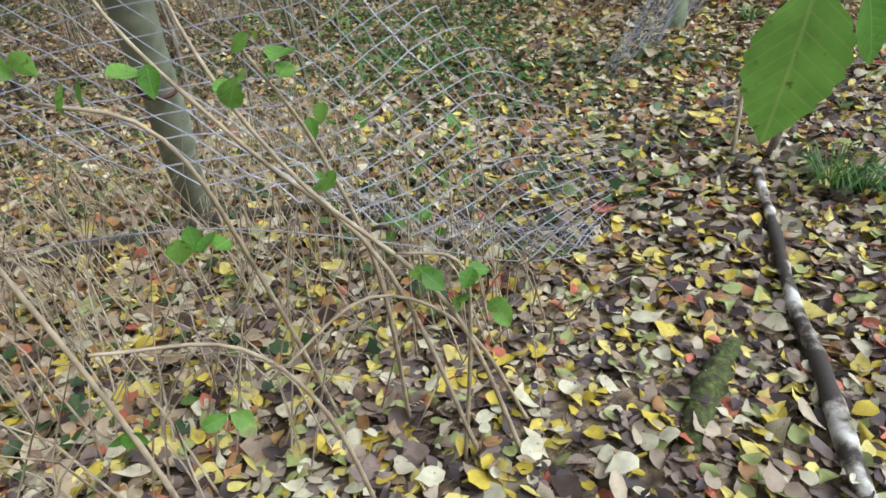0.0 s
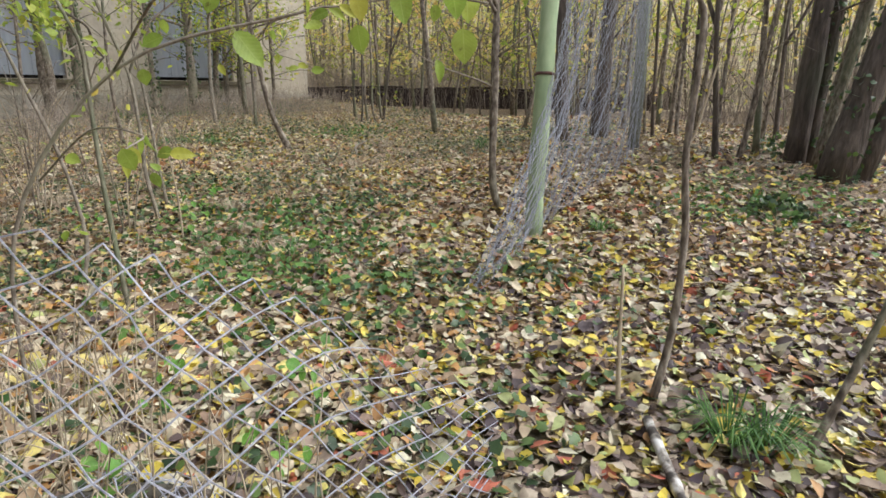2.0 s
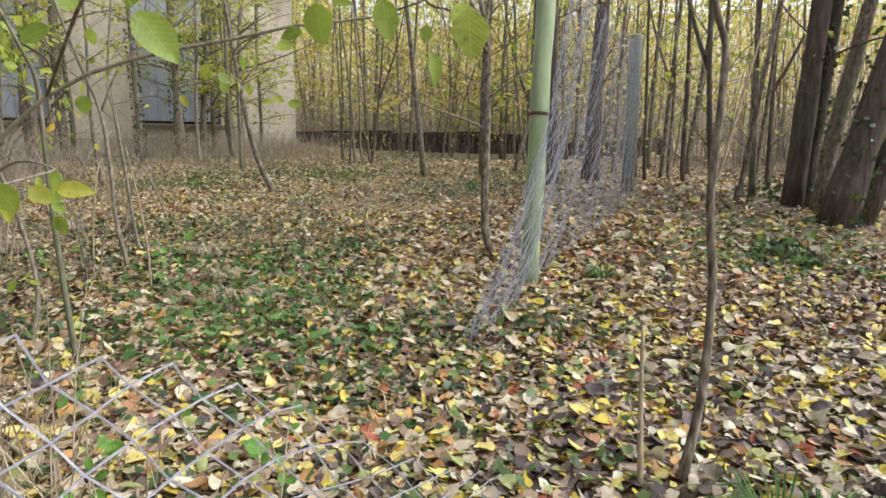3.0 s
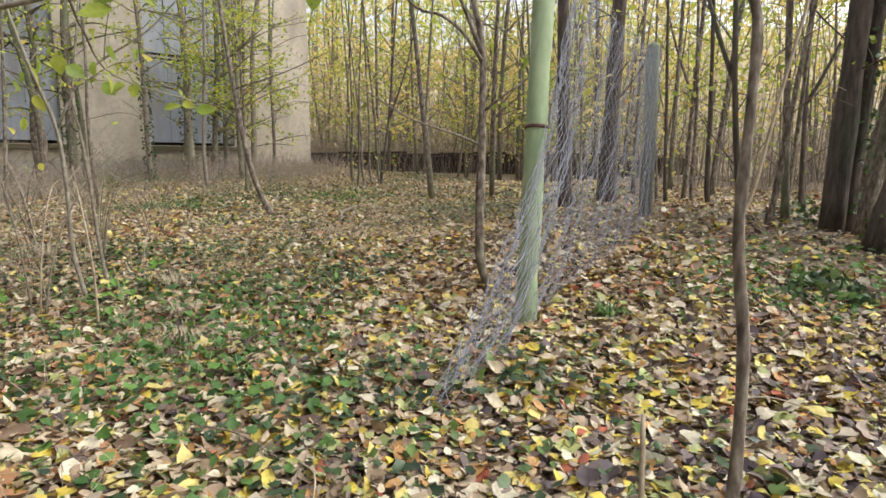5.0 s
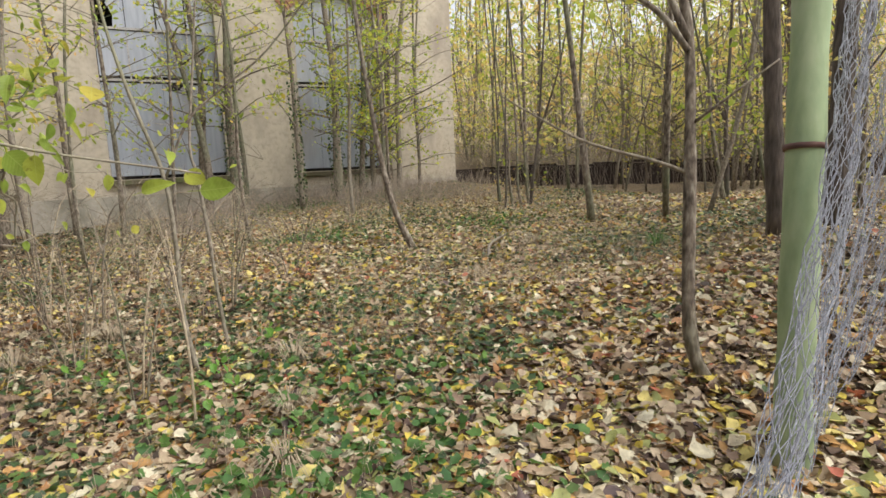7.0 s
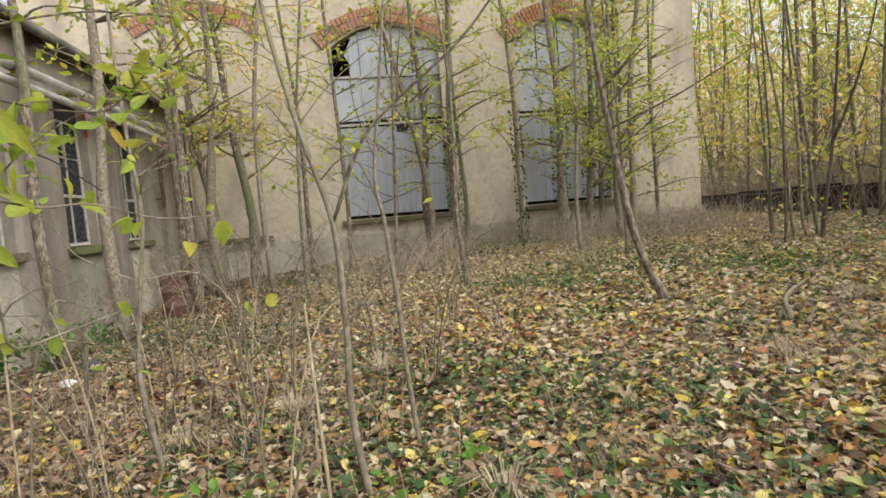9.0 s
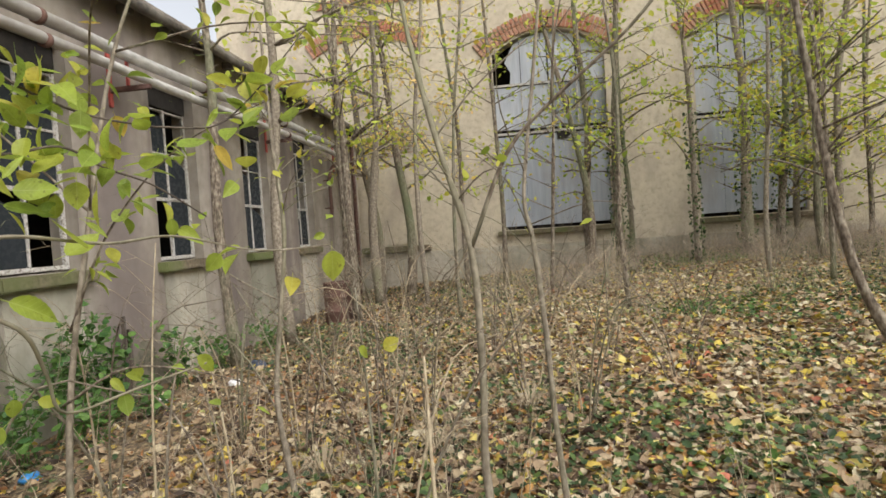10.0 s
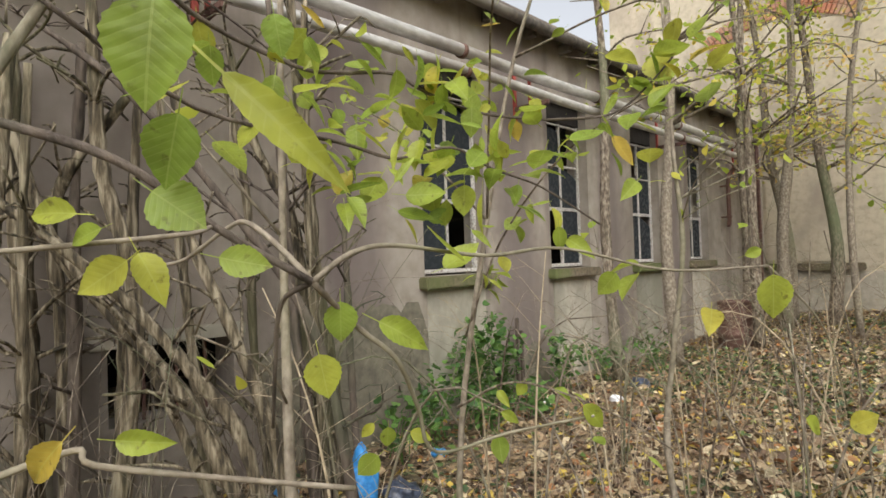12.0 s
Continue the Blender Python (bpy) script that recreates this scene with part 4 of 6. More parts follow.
for n, (x, y, r, lx, ly, bark) in enumerate(DARK):
    h = random.uniform(9, 12)
    pts = rooted([(x, y, 0), (x + lx * 0.25, y + ly * 0.25, h * 0.2), (x + lx * 0.8 + 0.05, y + ly * 0.7, h * 0.5), (x + lx * 1.6, y + ly * 1.5, h)])
    th = tree("tree", pts, r, r * 0.45, bark, "%s tree standing behind the wire fence" % ("dark rough-barked" if bark is bark_dark else "slim bare"), "tree", "trunks by the fence", 9, 80, reach=(0.3, 1.0), spread=1.8, leaf=0.09, leaf_mat=yellow_leaf if n % 2 else crown_leaf, sides=10, twigs=3, limb=0.15)
    if n in (1, 4):
        count = 260
        s, a = rng.uniform(0.2, 3.4, count), rng.uniform(0, 2 * np.pi, count)
        rr = r + 0.02 + 0.03 * rng.random(count)
        c = np.stack([np.interp(s, [p.z for p in pts], [p.x for p in pts]) + rr * np.cos(a), np.interp(s, [p.z for p in pts], [p.y for p in pts]) + rr * np.sin(a), s], 1)
        part("ivy", leaf_cloud(c, rng.uniform(0.05, 0.085, count), LOBED, ivy_leaf, "ivy", flat=1.0), None, th, "dark ivy on the trunk")

# many-stemmed trees beyond the fence, forking above head height
def coppice(x, y, stems_out, r, label):
    th = thing("tree", on_ground(x, y), label, "tree", "coppiced trees beyond the fence")
    for k, (lx, ly, fork) in enumerate(stems_out):
        h = random.uniform(6.5, 9.0)
        rr = r * random.uniform(0.75, 1.1)
        bx, by = x + 0.16 * math.cos(2.4 * k + x), y + 0.16 * math.sin(2.4 * k + x)
        line = rooted([(bx, by, 0), (bx + lx * 0.12 + random.gauss(0, 0.03), by + ly * 0.12, 0.9), (bx + lx * 0.3 + random.gauss(0, 0.05), by + ly * 0.3, 2.1), (bx + lx * 0.6, by + ly * 0.6, 4.0), (bx + lx * 1.2, by + ly * 1.2, h)])
        v, f, pts = grow(line, rr, rr * 0.35, 8, 60, reach=(0.2, 1.0), spread=1.4, sides=8, twigs=3, knob=0.12, limb=0.2)
        if fork:
            a = random.uniform(0, 6.28)
            b = line[2]
            tube(spline([b, b + Vector((0.22 * math.cos(a), 0.22 * math.sin(a), 0.5)), b + Vector((0.55 * math.cos(a), 0.55 * math.sin(a), 1.5)), b + Vector((0.9 * math.cos(a), 0.9 * math.sin(a), 3.2))], 4), taper(13, rr * 0.7, rr * 0.25), 7, v, f, 0.08)
        part("trunk", mesh_of("trunk", v, f, bark_brown if k % 3 else bark_dark, True), None, th)
        c = np.array([tuple(q) for q in pts])
        part("crown", leaf_cloud(c, 0.085 * rng.uniform(0.6, 1.3, len(c)), OVAL, (crown_leaf, yellow_leaf)[k % 2], "crown", flat=0.7), None, th)


random.seed(34)
for x, y, r, out in ((8.98, 3.28, 0.05, ((-0.5, 0.4, True), (0.3, -0.5, False), (0.6, 0.3, False))), (11.1, 4.75, 0.05, ((-0.4, 0.2, False), (0.5, 0.5, True))), (10.75, 5.25, 0.04, ((-0.6, 0.1, False), (0.4, 0.6, False))), (12.3, 3.65, 0.05, ((0.3, 0.4, True), (-0.5, -0.3, False))),
                     (10.1, 12.55, 0.035, ((0.4, 0.2, False), (-0.3, 0.5, False))), (10.8, 12.7, 0.045, ((0.5, -0.3, True), (-0.4, 0.3, False), (0.1, 0.6, False))), (13.4, 9.4, 0.06, ((0.3, 0.2, True), (-0.5, 0.5, False))), (10.6, 13.6, 0.035, ((0.1, 0.2, False), (-0.3, 0.1, False)))):
    coppice(x, y, out, r, "many-stemmed dark brown tree beyond the fence, nearly bare")

# the wood beyond: a few kinds of tree, repeated
kinds = []
for n in range(7):
    h = random.uniform(11, 15)
    w = [random.uniform(-0.35, 0.35) for _ in range(6)]
    pts = [Vector((0, 0, -0.3)), Vector((w[0] * 0.4, w[1] * 0.4, h * 0.2)), Vector((w[2], w[3], h * 0.55)), Vector((w[4] * 1.6, w[5] * 1.6, h))]
    kinds.append(tree("tree", pts, random.uniform(0.06, 0.12), 0.025, (bark_brown, bark_brown, bark_pale)[n % 3], "woodland tree with a thin autumn-yellow crown", "tree", "trees of the wood", 18, 210, reach=(0.16, 1.0), spread=2.4, leaf=0.17, leaf_mat=(yellow_leaf, crown_leaf)[n % 2], sides=7, twigs=2))
spots = []
random.seed(31)
while len(spots) < 92:
    a, d = random.uniform(-62, 38), 15 + 45 * random.random() ** 1.2
    x, y = 3 + d * math.cos(radians(a + 20)), 4 + d * math.sin(radians(a + 20))
    if (a < 2 and random.random() < 0.85) or (x < CORNER + 1.5 and y > FRONT - 3) or (x < 12 and y > 3) or x < 9 or any((x - p) ** 2 + (y - q) ** 2 < 1.2 for p, q in spots):
        continue
    spots.append((x, y))
# unseen trees behind the path, added for reflections and to close the surroundings
while len(spots) < 112:
    x, y = random.uniform(-14, 30), random.uniform(-22, -3)
    if any((x - p) ** 2 + (y - q) ** 2 < 2.0 for p, q in spots):
        continue
    spots.append((x, y))
for n, (x, y) in enumerate(spots):
    m = Matrix.Translation((x, y, float(ground_z(x, y)))) @ pose(0, 0, 0, random.uniform(-4, 4), random.uniform(-4, 4), random.uniform(0, 360)) @ Matrix.Diagonal((*[random.uniform(0.75, 1.15)] * 3, 1))
    if n < len(kinds):
        kinds[n].matrix_basis = m
    else:
        copy_thing(kinds[n % len(kinds)], m)

# thin saplings among them
slim = []
for n in range(5):
    w = [random.uniform(-0.4, 0.4) for _ in range(6)]
    h = random.uniform(5, 8)
    slim.append(tree("sapling", [Vector((0, 0, -0.2)), Vector((w[0], w[1], h * 0.3)), Vector((w[2], w[3], h * 0.6)), Vector((w[4] * 1.5, w[5] * 1.5, h))], random.uniform(0.03, 0.05), 0.012, (bark_brown, bark_pale, bark_brown)[n % 3], "thin sapling at the edge of the wood", "sapling", "saplings of the wood", 16, 150, reach=(0.15, 1.0), spread=1.3, leaf=0.11, leaf_mat=(crown_leaf, yellow_leaf)[n % 2], twigs=3))
spots = []
random.seed(32)
while len(spots) < 92:
    x, y = random.uniform(8.5, 26), random.uniform(0.5, 26)
    if (y < 9 and random.random() < 0.8) or (x < CORNER + 1 and y > FRONT - 2.5) or (x < 15.5 and y > 9) or math.hypot(x - 3, y - 4) < 8.5:
        continue
    spots.append((x, y))
for n, (x, y) in enumerate(spots):
    m = Matrix.Translation((x, y, float(ground_z(x, y)))) @ pose(0, 0, 0, random.uniform(-9, 9), random.uniform(-9, 9), random.uniform(0, 360)) @ Matrix.Diagonal((*[random.uniform(0.75, 1.2)] * 3, 1))
    if n < len(slim):
        slim[n].matrix_basis = m
    else:
        copy_thing(slim[n % len(slim)], m)

# leaves and thicket of the far wood, past counting
n = 150000
ang, dist = np.radians(rng.uniform(-50, 66, n)), rng.uniform(20, 66, n)
c = np.stack([3 + dist * np.cos(ang), 4 + dist * np.sin(ang), 10 * rng.random(n) ** 1.3 + 0.8], 1)
c[:, 2] += ground_z(c[:, 0], c[:, 1])
keep = ~((c[:, 0] < CORNER + 1.0) & (c[:, 1] > FRONT - 1)) & (patchy(c[:, 0] * 0.6, c[:, 2] * 0.9 + c[:, 1] * 0.5) > 0.42)
c = c[keep]
gold = patchy(c[:, 0] * 0.3, c[:, 1] * 0.3 + c[:, 2] * 0.25, 4.0) > 0.5
brushy = c[:, 2] - ground_z(c[:, 0], c[:, 1]) < rng.uniform(1.0, 4.5, len(c))
for picked, mat, word in ((gold & ~brushy, yellow_leaf, "golden"), (~gold & ~brushy, crown_leaf, "yellow-green"), (brushy, straw_leaf, "dry straw-coloured")):
    tagged(new("far_foliage", leaf_cloud(c[picked], rng.uniform(0.12, 0.34, picked.sum()), DIAMOND, mat, "far_foliage", flat=1.0)), "%s autumn foliage of the wood beyond" % word, "foliage", kind="stuff")


def stems(name, spots, height, lean, r, mat, label, bow=0.5):
    """Many thin dry stalks in one mesh, too many to count."""
    vs, ts = [], []
    count = 0
    for x, y in spots:
        h = height * random.uniform(0.4, 1.2)
        a, l = random.uniform(0, 2 * math.pi), lean * random.uniform(0.1, 1.2) * h
        z = float(ground_z(x, y)) - 0.02
        dx, dy = math.cos(a) * l, math.sin(a) * l
        fall = random.uniform(0, bow)
        rows = [(0, 0, 0), (dx * 0.25, dy * 0.25, h * 0.45), (dx * 0.65, dy * 0.65, h * (0.85 - 0.2 * fall)), (dx * 1.1, dy * 1.1, h * (1.0 - fall))]
        for i, (px, py, pz) in enumerate(rows):
            w = r * (1 - 0.27 * i)
            for k in range(3):
                q = 2 * math.pi * k / 3
                vs.append((x + px + w * math.cos(q), y + py + w * math.sin(q), z + pz))
        for i in range(3):
            for k in range(3):
                p0, p1 = count + i * 3 + k, count + i * 3 + (k + 1) % 3
                ts += [(p0, p1, p1 + 3), (p0, p1 + 3, p0 + 3)]
        count += 12
    return tagged(new(name, tri_mesh(name, vs, ts, mat)), label, "undergrowth", kind="stuff")


def scatter(n, x0, x1, y0, y1, limit=0.0, a=0.0):
    out = []
    while len(out) < n:
        x, y = random.uniform(x0, x1), random.uniform(y0, y1)
        if patchy(x, y, a) > limit:
            out.append((x, y))
    return out


stems("thicket", [(13.9 + s * 0.822 + 0.57 * d, 21.55 - s * 0.57 + 0.82 * d) for s, d in ((random.uniform(0.3, 16), random.choice((-0.8, 1, 1, 1, 1, 1)) * (0.35 + abs(random.gauss(0, 1.1)))) for _ in range(2400))], 2.0, 1.1, 0.006, brush_stem, "brown leafless thicket along the low wall")
stems("far_thicket", [(x, y) for x, y in scatter(8500, 14.5, 36, 0, 34) if y < 8 or 0.57 * (x - 13.9) + 0.82 * (y - 21.55) > 0.7], 1.9, 0.9, 0.008, brush_stem, "bare brown brushwood in the wood")
stems("far_saplings", [(x, y) for x, y in scatter(1000, 15, 40, 0, 36) if y < 8 or 0.57 * (x - 13.9) + 0.82 * (y - 21.55) > 0.7], 6.0, 0.25, 0.020, bark_pale, "thin bare stems standing in the wood", 0.15)
stems("grey_brush", scatter(1800, 3.4, 12.2, 15.0, 20.9, 0.38), 0.8, 0.9, 0.0055, brush_stem, "grey-brown dead brush along the foot of the cream wall")
stems("dry_weeds", scatter(1100, 2.0, 12.5, 13.0, 20.8, 0.42) + scatter(60, 0.4, 4.2, 6.2, 11.5, 0.5, 1.0), 0.85, 0.7, 0.0036, dry_stem, "dry straw-coloured weed stalks before the cream wall")
stems("bramble_canes", scatter(420, -0.4, 1.6, 1.2, 3.8) + scatter(90, -0.6, 3.2, 6.6, 10.5, 0.4, 2.0), 0.8, 0.9, 0.0045, dry_stem, "dry tangled bramble canes", 0.9)
stems("fine_stalks", scatter(1500, 0.0, 9.0, 3.4, 9.0, 0.45, 3.0) + scatter(900, 4.0, 9.0, 6.0, 10.0, 0.45, 1.0) + scatter(4200, 2.2, 13.5, 9.0, 20.5, 0.36, 3.0), 0.34, 0.9, 0.0022, dry_stem, "thin dry grass stalks among the leaves", 0.8)

random.seed(33)
# ---- leaf litter ----
n = 92000
x, y = rng.uniform(-1.8, 16, n), rng.uniform(-3.5, 21.1, n)
near = 74000
x2, y2 = rng.uniform(-0.5, 7.5, near), rng.uniform(0.2, 8.0, near)
x3, y3 = rng.uniform(0.0, 10.5, 62000), rng.uniform(5.5, 15.0, 62000)
x, y = np.concatenate([x, x2, x3]), np.concatenate([y, y2, y3])
keep = rng.random(len(x)) < 1.15 - 0.95 * np.clip(patchy(x, y, 5.0) - 0.33, 0, 1) * (y > 6.5)
x, y = x[keep], y[keep]
c = np.stack([x, y, ground_z(x, y) + 0.010 + np.abs(rng.normal(0, 0.016, len(x)))], 1)
litter = thing("leaf_litter", (3, 5, 0), "thick carpet of fallen yellow, cream and brown leaves", "fallen leaves")
size = np.clip(rng.lognormal(-2.90, 0.34, len(c)), 0.028, 0.11) * np.clip(0.86 + 0.10 * (y - 0.6), 0.84, 1.18)
dull = rng.random(len(c)) < np.maximum(np.clip(0.92 - 0.17 * (x - 0.6), 0.15, 0.92) * np.clip((y - 3.5) / 3.0, 0, 1), np.where((x > 5.0) & (y < 6.0), 0.3, 0.0))
kind = rng.random(len(c))
warm = ~dull & (rng.random(len(c)) < np.clip((y - 1.0) / 2.2, 0, 1))
cool = ~dull & ~warm
groups = ((ROUND, cool & (kind < 0.6), fallen_leaf, 0.36, "rounded purplish and cream"), (OVAL, cool & (kind >= 0.6), fallen_leaf, 0.42, "oval purplish and yellow"), (ROUND, warm & (kind < 0.5), warm_leaf, 0.36, "rounded cream and orange"),
          (OVAL, warm & (kind >= 0.5) & (kind < 0.88), warm_leaf, 0.42, "oval yellow and brown"), (LOBED, warm & (kind >= 0.88), warm_leaf, 0.3, "lobed yellow"), (OVAL, dull, dull_leaf, 0.45, "dull brown"))
for shape, picked, mat, flat, word in groups:
    tagged(part("leaf_carpet", leaf_cloud(c[picked], size[picked], shape, mat, "leaf_carpet", flat=flat, curl=0.38), None, litter), "fallen %s leaves" % word, kind="stuff")
forms = [leaf_cloud(np.zeros((1, 3)), np.array([0.042 + 0.005 * k]), (ROUND, ROUND, OVAL, LOBED)[k % 4], fallen_leaf_single, "leaf", flat=0.2, curl=0.5) for k in range(8)]
for k in range(300):
    px, py = random.uniform(1.2, 5.0), random.uniform(0.8, 4.6)
    ob = new("leaf", forms[k % 8])
    ob.parent = litter
    ob.matrix_parent_inverse = litter.matrix_basis.inverted()
    ob.matrix_basis = Matrix.Translation(on_ground(px, py, 0.045)) @ pose(0, 0, 0, random.uniform(-22, 22), random.uniform(-22, 22), random.uniform(0, 360))
n = 60000
x, y = rng.uniform(-1.5, 14, n), rng.uniform(1.5, 20.5, n)
keep = rng.random(n) < np.clip(1.9 * (patchy(x, y, 5.0) - 0.30), 0.06, 1.0) * np.clip(0.6 + 0.16 * (y - 2), 0.5, 1.0) * np.where((x > 4.6) & (y < 6.5), 0.3, 1.0) 
x, y = x[keep], y[keep]
c = np.stack([x, y, ground_z(x, y) + rng.uniform(0.02, 0.075, len(x))], 1)
x, y = rng.uniform(1.2, 5.0, 9000), rng.uniform(2.3, 6.8, 9000)
keep = patchy(x * 2.3, y * 2.3, 2.0) > rng.uniform(0.45, 1.5, 9000)
c = np.concatenate([c, np.stack([x, y, ground_z(x, y) + rng.uniform(0.035, 0.085, 9000)], 1)[keep]])
x, y = rng.uniform(2.6, 8.5, 6500), rng.uniform(5.0, 10.5, 6500)
keep = patchy(x * 1.7, y * 1.7, 6.0) > rng.uniform(0.2, 1.1, 6500)
c = np.concatenate([c, np.stack([x, y, ground_z(x, y) + rng.uniform(0.03, 0.08, 6500)], 1)[keep]])
tagged(new("ivy_cover", leaf_cloud(c, rng.uniform(0.04, 0.075, len(c)), LOBED, ivy_leaf, "ivy_cover", flat=0.4)), "dark green ivy creeping through the leaves", "ivy", kind="stuff")
n = 4200
blob = rng.integers(0, 9, n)
bx = np.array([6.95, 3.4, 3.2, 8.6, 5.6, 6.6, 7.4, 10.4, 2.6])[blob] + rng.normal(0, 0.55, n)
by = np.array([2.2, 5.6, 4.5, 10.9, 12.5, 19.6, 18.4, 18.6, 4.2])[blob] + rng.normal(0, 0.55, n)
c = np.stack([bx, by, ground_z(bx, by) + np.abs(rng.normal(0, 0.05, n)) + 0.02], 1)
tagged(new("herb_patches", leaf_cloud(c, rng.uniform(0.04, 0.08, n), LOBED, herb_leaf, "herb_patches", flat=0.5)), "low green herbs growing in patches", "herbs", kind="stuff")


def tussock(x, y, size, mat=None, label="small tussock of dark green grass among leaves"):
    th = thing("grass_tussock", on_ground(x, y), label, "grass tuft", "grass tussocks")
    vs, fs = [], []
    for k in range(70):
        a, l = random.uniform(0, 6.28), size * random.uniform(0.6, 1.2)
        d = Vector((math.cos(a), math.sin(a), 0))
        s = Vector((-d.y, d.x, 0)) * 0.004
        b = on_ground(x, y) + d * random.uniform(0, 0.05)
        m, e = b + d * l * 0.4 + Vector((0, 0, l * 0.55)), b + d * l + Vector((0, 0, l * random.uniform(0.1, 0.6)))
        i = len(vs)
        vs += [b - s, b + s, m + s * 0.8, m - s * 0.8, e]
        fs += [(i, i + 1, i + 2, i + 3), (i + 3, i + 2, i + 4)]
    part("grass", mesh_of("grass", vs, fs, mat or herb_leaf), None, th)


for x, y, s in ((2.99, 1.13, 0.28), (3.05, 1.02, 0.22), (8.2, 6.9, 0.3), (5.3, 3.0, 0.2)):
    tussock(x, y, s)
for x, y, s in ((3.05, 4.85, 0.26), (3.5, 6.3, 0.3), (3.25, 5.5, 0.2), (2.3, 8.2, 0.32), (1.6, 7.8, 0.3), (7.6, 8.6, 0.3), (5.9, 7.4, 0.25), (3.0, 8.9, 0.3)):
    tussock(x, y, s, dry_stem, "tuft of dry straw-coloured grass among fallen leaves")


def ivy_clump(x, y, w, count):
    th = thing("ivy_clump", on_ground(x, y), "dense mound of dark glossy ivy beside the trees", "ivy", "ivy mounds")
    a, r, h = rng.uniform(0, 2 * np.pi, count), w * np.sqrt(rng.random(count)), rng.random(count)
    px, py = x + r * np.cos(a), y + r * np.sin(a)
    c = np.stack([px, py, ground_z(px, py) + 0.03 + h * 0.32 * (1 - (r / w) ** 2) * (w / 0.5)], 1)
    part("foliage", leaf_cloud(c, rng.uniform(0.05, 0.085, count), LOBED, ivy_leaf, "foliage", flat=0.7), None, th)


for x, y, w, k in ((6.75, 2.0, 0.30, 170), (9.9, 3.0, 0.4, 160)):
    ivy_clump(x, y, w, k)

# ---- the fence ----
def wire_sheet(name, corner, nu, nv, owner, r=0.0019, wobble=0.006, label="", mat=None):
    """Chain-link: two families of crossing wires on a bent sheet. corner(u, v) gives the place."""
    vs, fs = [], []

    def at(i, j):
        p = corner(i / nu, j / nv)
        return p + Vector((math.sin(i * 12.9 + j * 4.1), math.sin(i * 3.7 + j * 8.3), math.sin(i * 7.7 + j * 5.9))) * wobble

    for fam in (1, -1):
        for start in range(-nv, nu + nv + 1, 2):
            line = []
            for j in range(nv + 1):
                i = start + fam * j
                if 0 <= i <= nu:
                    line.append(at(i, j))
            if len(line) > 1:
                tube(line, [r] * len(line), 4, vs, fs)
    return part("mesh", mesh_of("mesh", vs, fs, mat or wire_zinc), None, owner, label)


fence = thing("wire_fence", on_ground(4.84, 3.38), "old chain-link fence sagging between green posts", "fence")
foot, head = Vector((4.84, 3.40, 0.02)), Vector((5.24, 3.62, 2.9))
v, f = [], []
line = [foot.lerp(head, k / 14) + Vector((0.004 * math.sin(k * 2), 0.004 * math.cos(k * 3), 0)) for k in range(15)]
line[0].z = float(ground_z(line[0].x, line[0].y)) - 0.08
tube(line, [0.075 + 0.004 * math.sin(k * 1.9) for k in range(15)], 14, v, f)
post = part("post", mesh_of("post", v, f, post_green, True), None, fence, "pale green weathered round post")
for s in (0.5, 0.83):
    cv, cf = [], []
    c = foot.lerp(head, s)
    d = (head - foot).normalized()
    tube([c - d * 0.012, c + d * 0.012], [0.084, 0.084], 14, cv, cf)
    part("band", mesh_of("band", cv, cf, rust, True), None, post, "dark wire band")
for k, (x, y, h, r) in enumerate(((8.62, 4.42, 2.12, 0.082),)):
    b = on_ground(x, y, -0.05)
    v, f = [], []
    tube([b, b + Vector((0.03, 0.02, h * 0.5)), b + Vector((-0.02, 0.03, h)), b + Vector((-0.02, 0.03, h + 0.03))], [r, r, r * 0.95, r * 0.5], 12, v, f)
    part("post", mesh_of("post", v, f, post_dim, True), None, fence, "grey-green concrete post")
low_a, low_b = Vector((3.5, 2.9, 0.05)), Vector((8.55, 4.30, 0.50))
top_b = Vector((8.6, 4.33, 2.58))
free_edge = spline([low_a, (4.25, 3.12, 0.62), (4.98, 3.36, 1.36), (5.32, 3.48, 2.05), (5.62, 3.55, 2.75)], 8)


def edge_at(w):
    s = min(w, 1.0) * (len(free_edge) - 1)
    i = min(int(s), len(free_edge) - 2)
    return free_edge[i].lerp(free_edge[i + 1], s - i)


def standing(u, w):
    """The hanging sheet: gathered in folds at its loose edge, slack towards the far post."""
    u = u ** 1.12
    b = low_b.lerp(top_b, w)
    p = edge_at(w).lerp(b, u)
    p.z -= 0.30 * math.sin(math.pi * u) * w
    p.z = max(p.z, float(ground_z(p.x, p.y)) + 0.02)
    sway = 0.09 * math.sin(5 * u + 2 * w) * math.sin(math.pi * u) + 0.05 * math.sin(38 * u + 1.5 * w) * math.exp(-3.5 * u) * min(1.0, u * 14) + 0.02 * math.sin(70 * u)
    return p + Vector((-0.25, 0.95, 0)) * sway


wire_sheet("mesh", standing, 150, 48, fence, 0.0018, 0.012, "hanging grey chain-link", wire_old)


def rolled(u, w):
    """The loose end of the sheet, bunched along its own edge."""
    a = edge_at(w)
    ang = 5.5 * u
    return a + Vector((math.cos(ang), math.sin(ang), 0)) * (0.025 + 0.055 * (1 - w)) * (0.4 + u)


wire_sheet("mesh", rolled, 9, 44, fence, 0.002, 0.010, "bunched loose edge", wire_old)
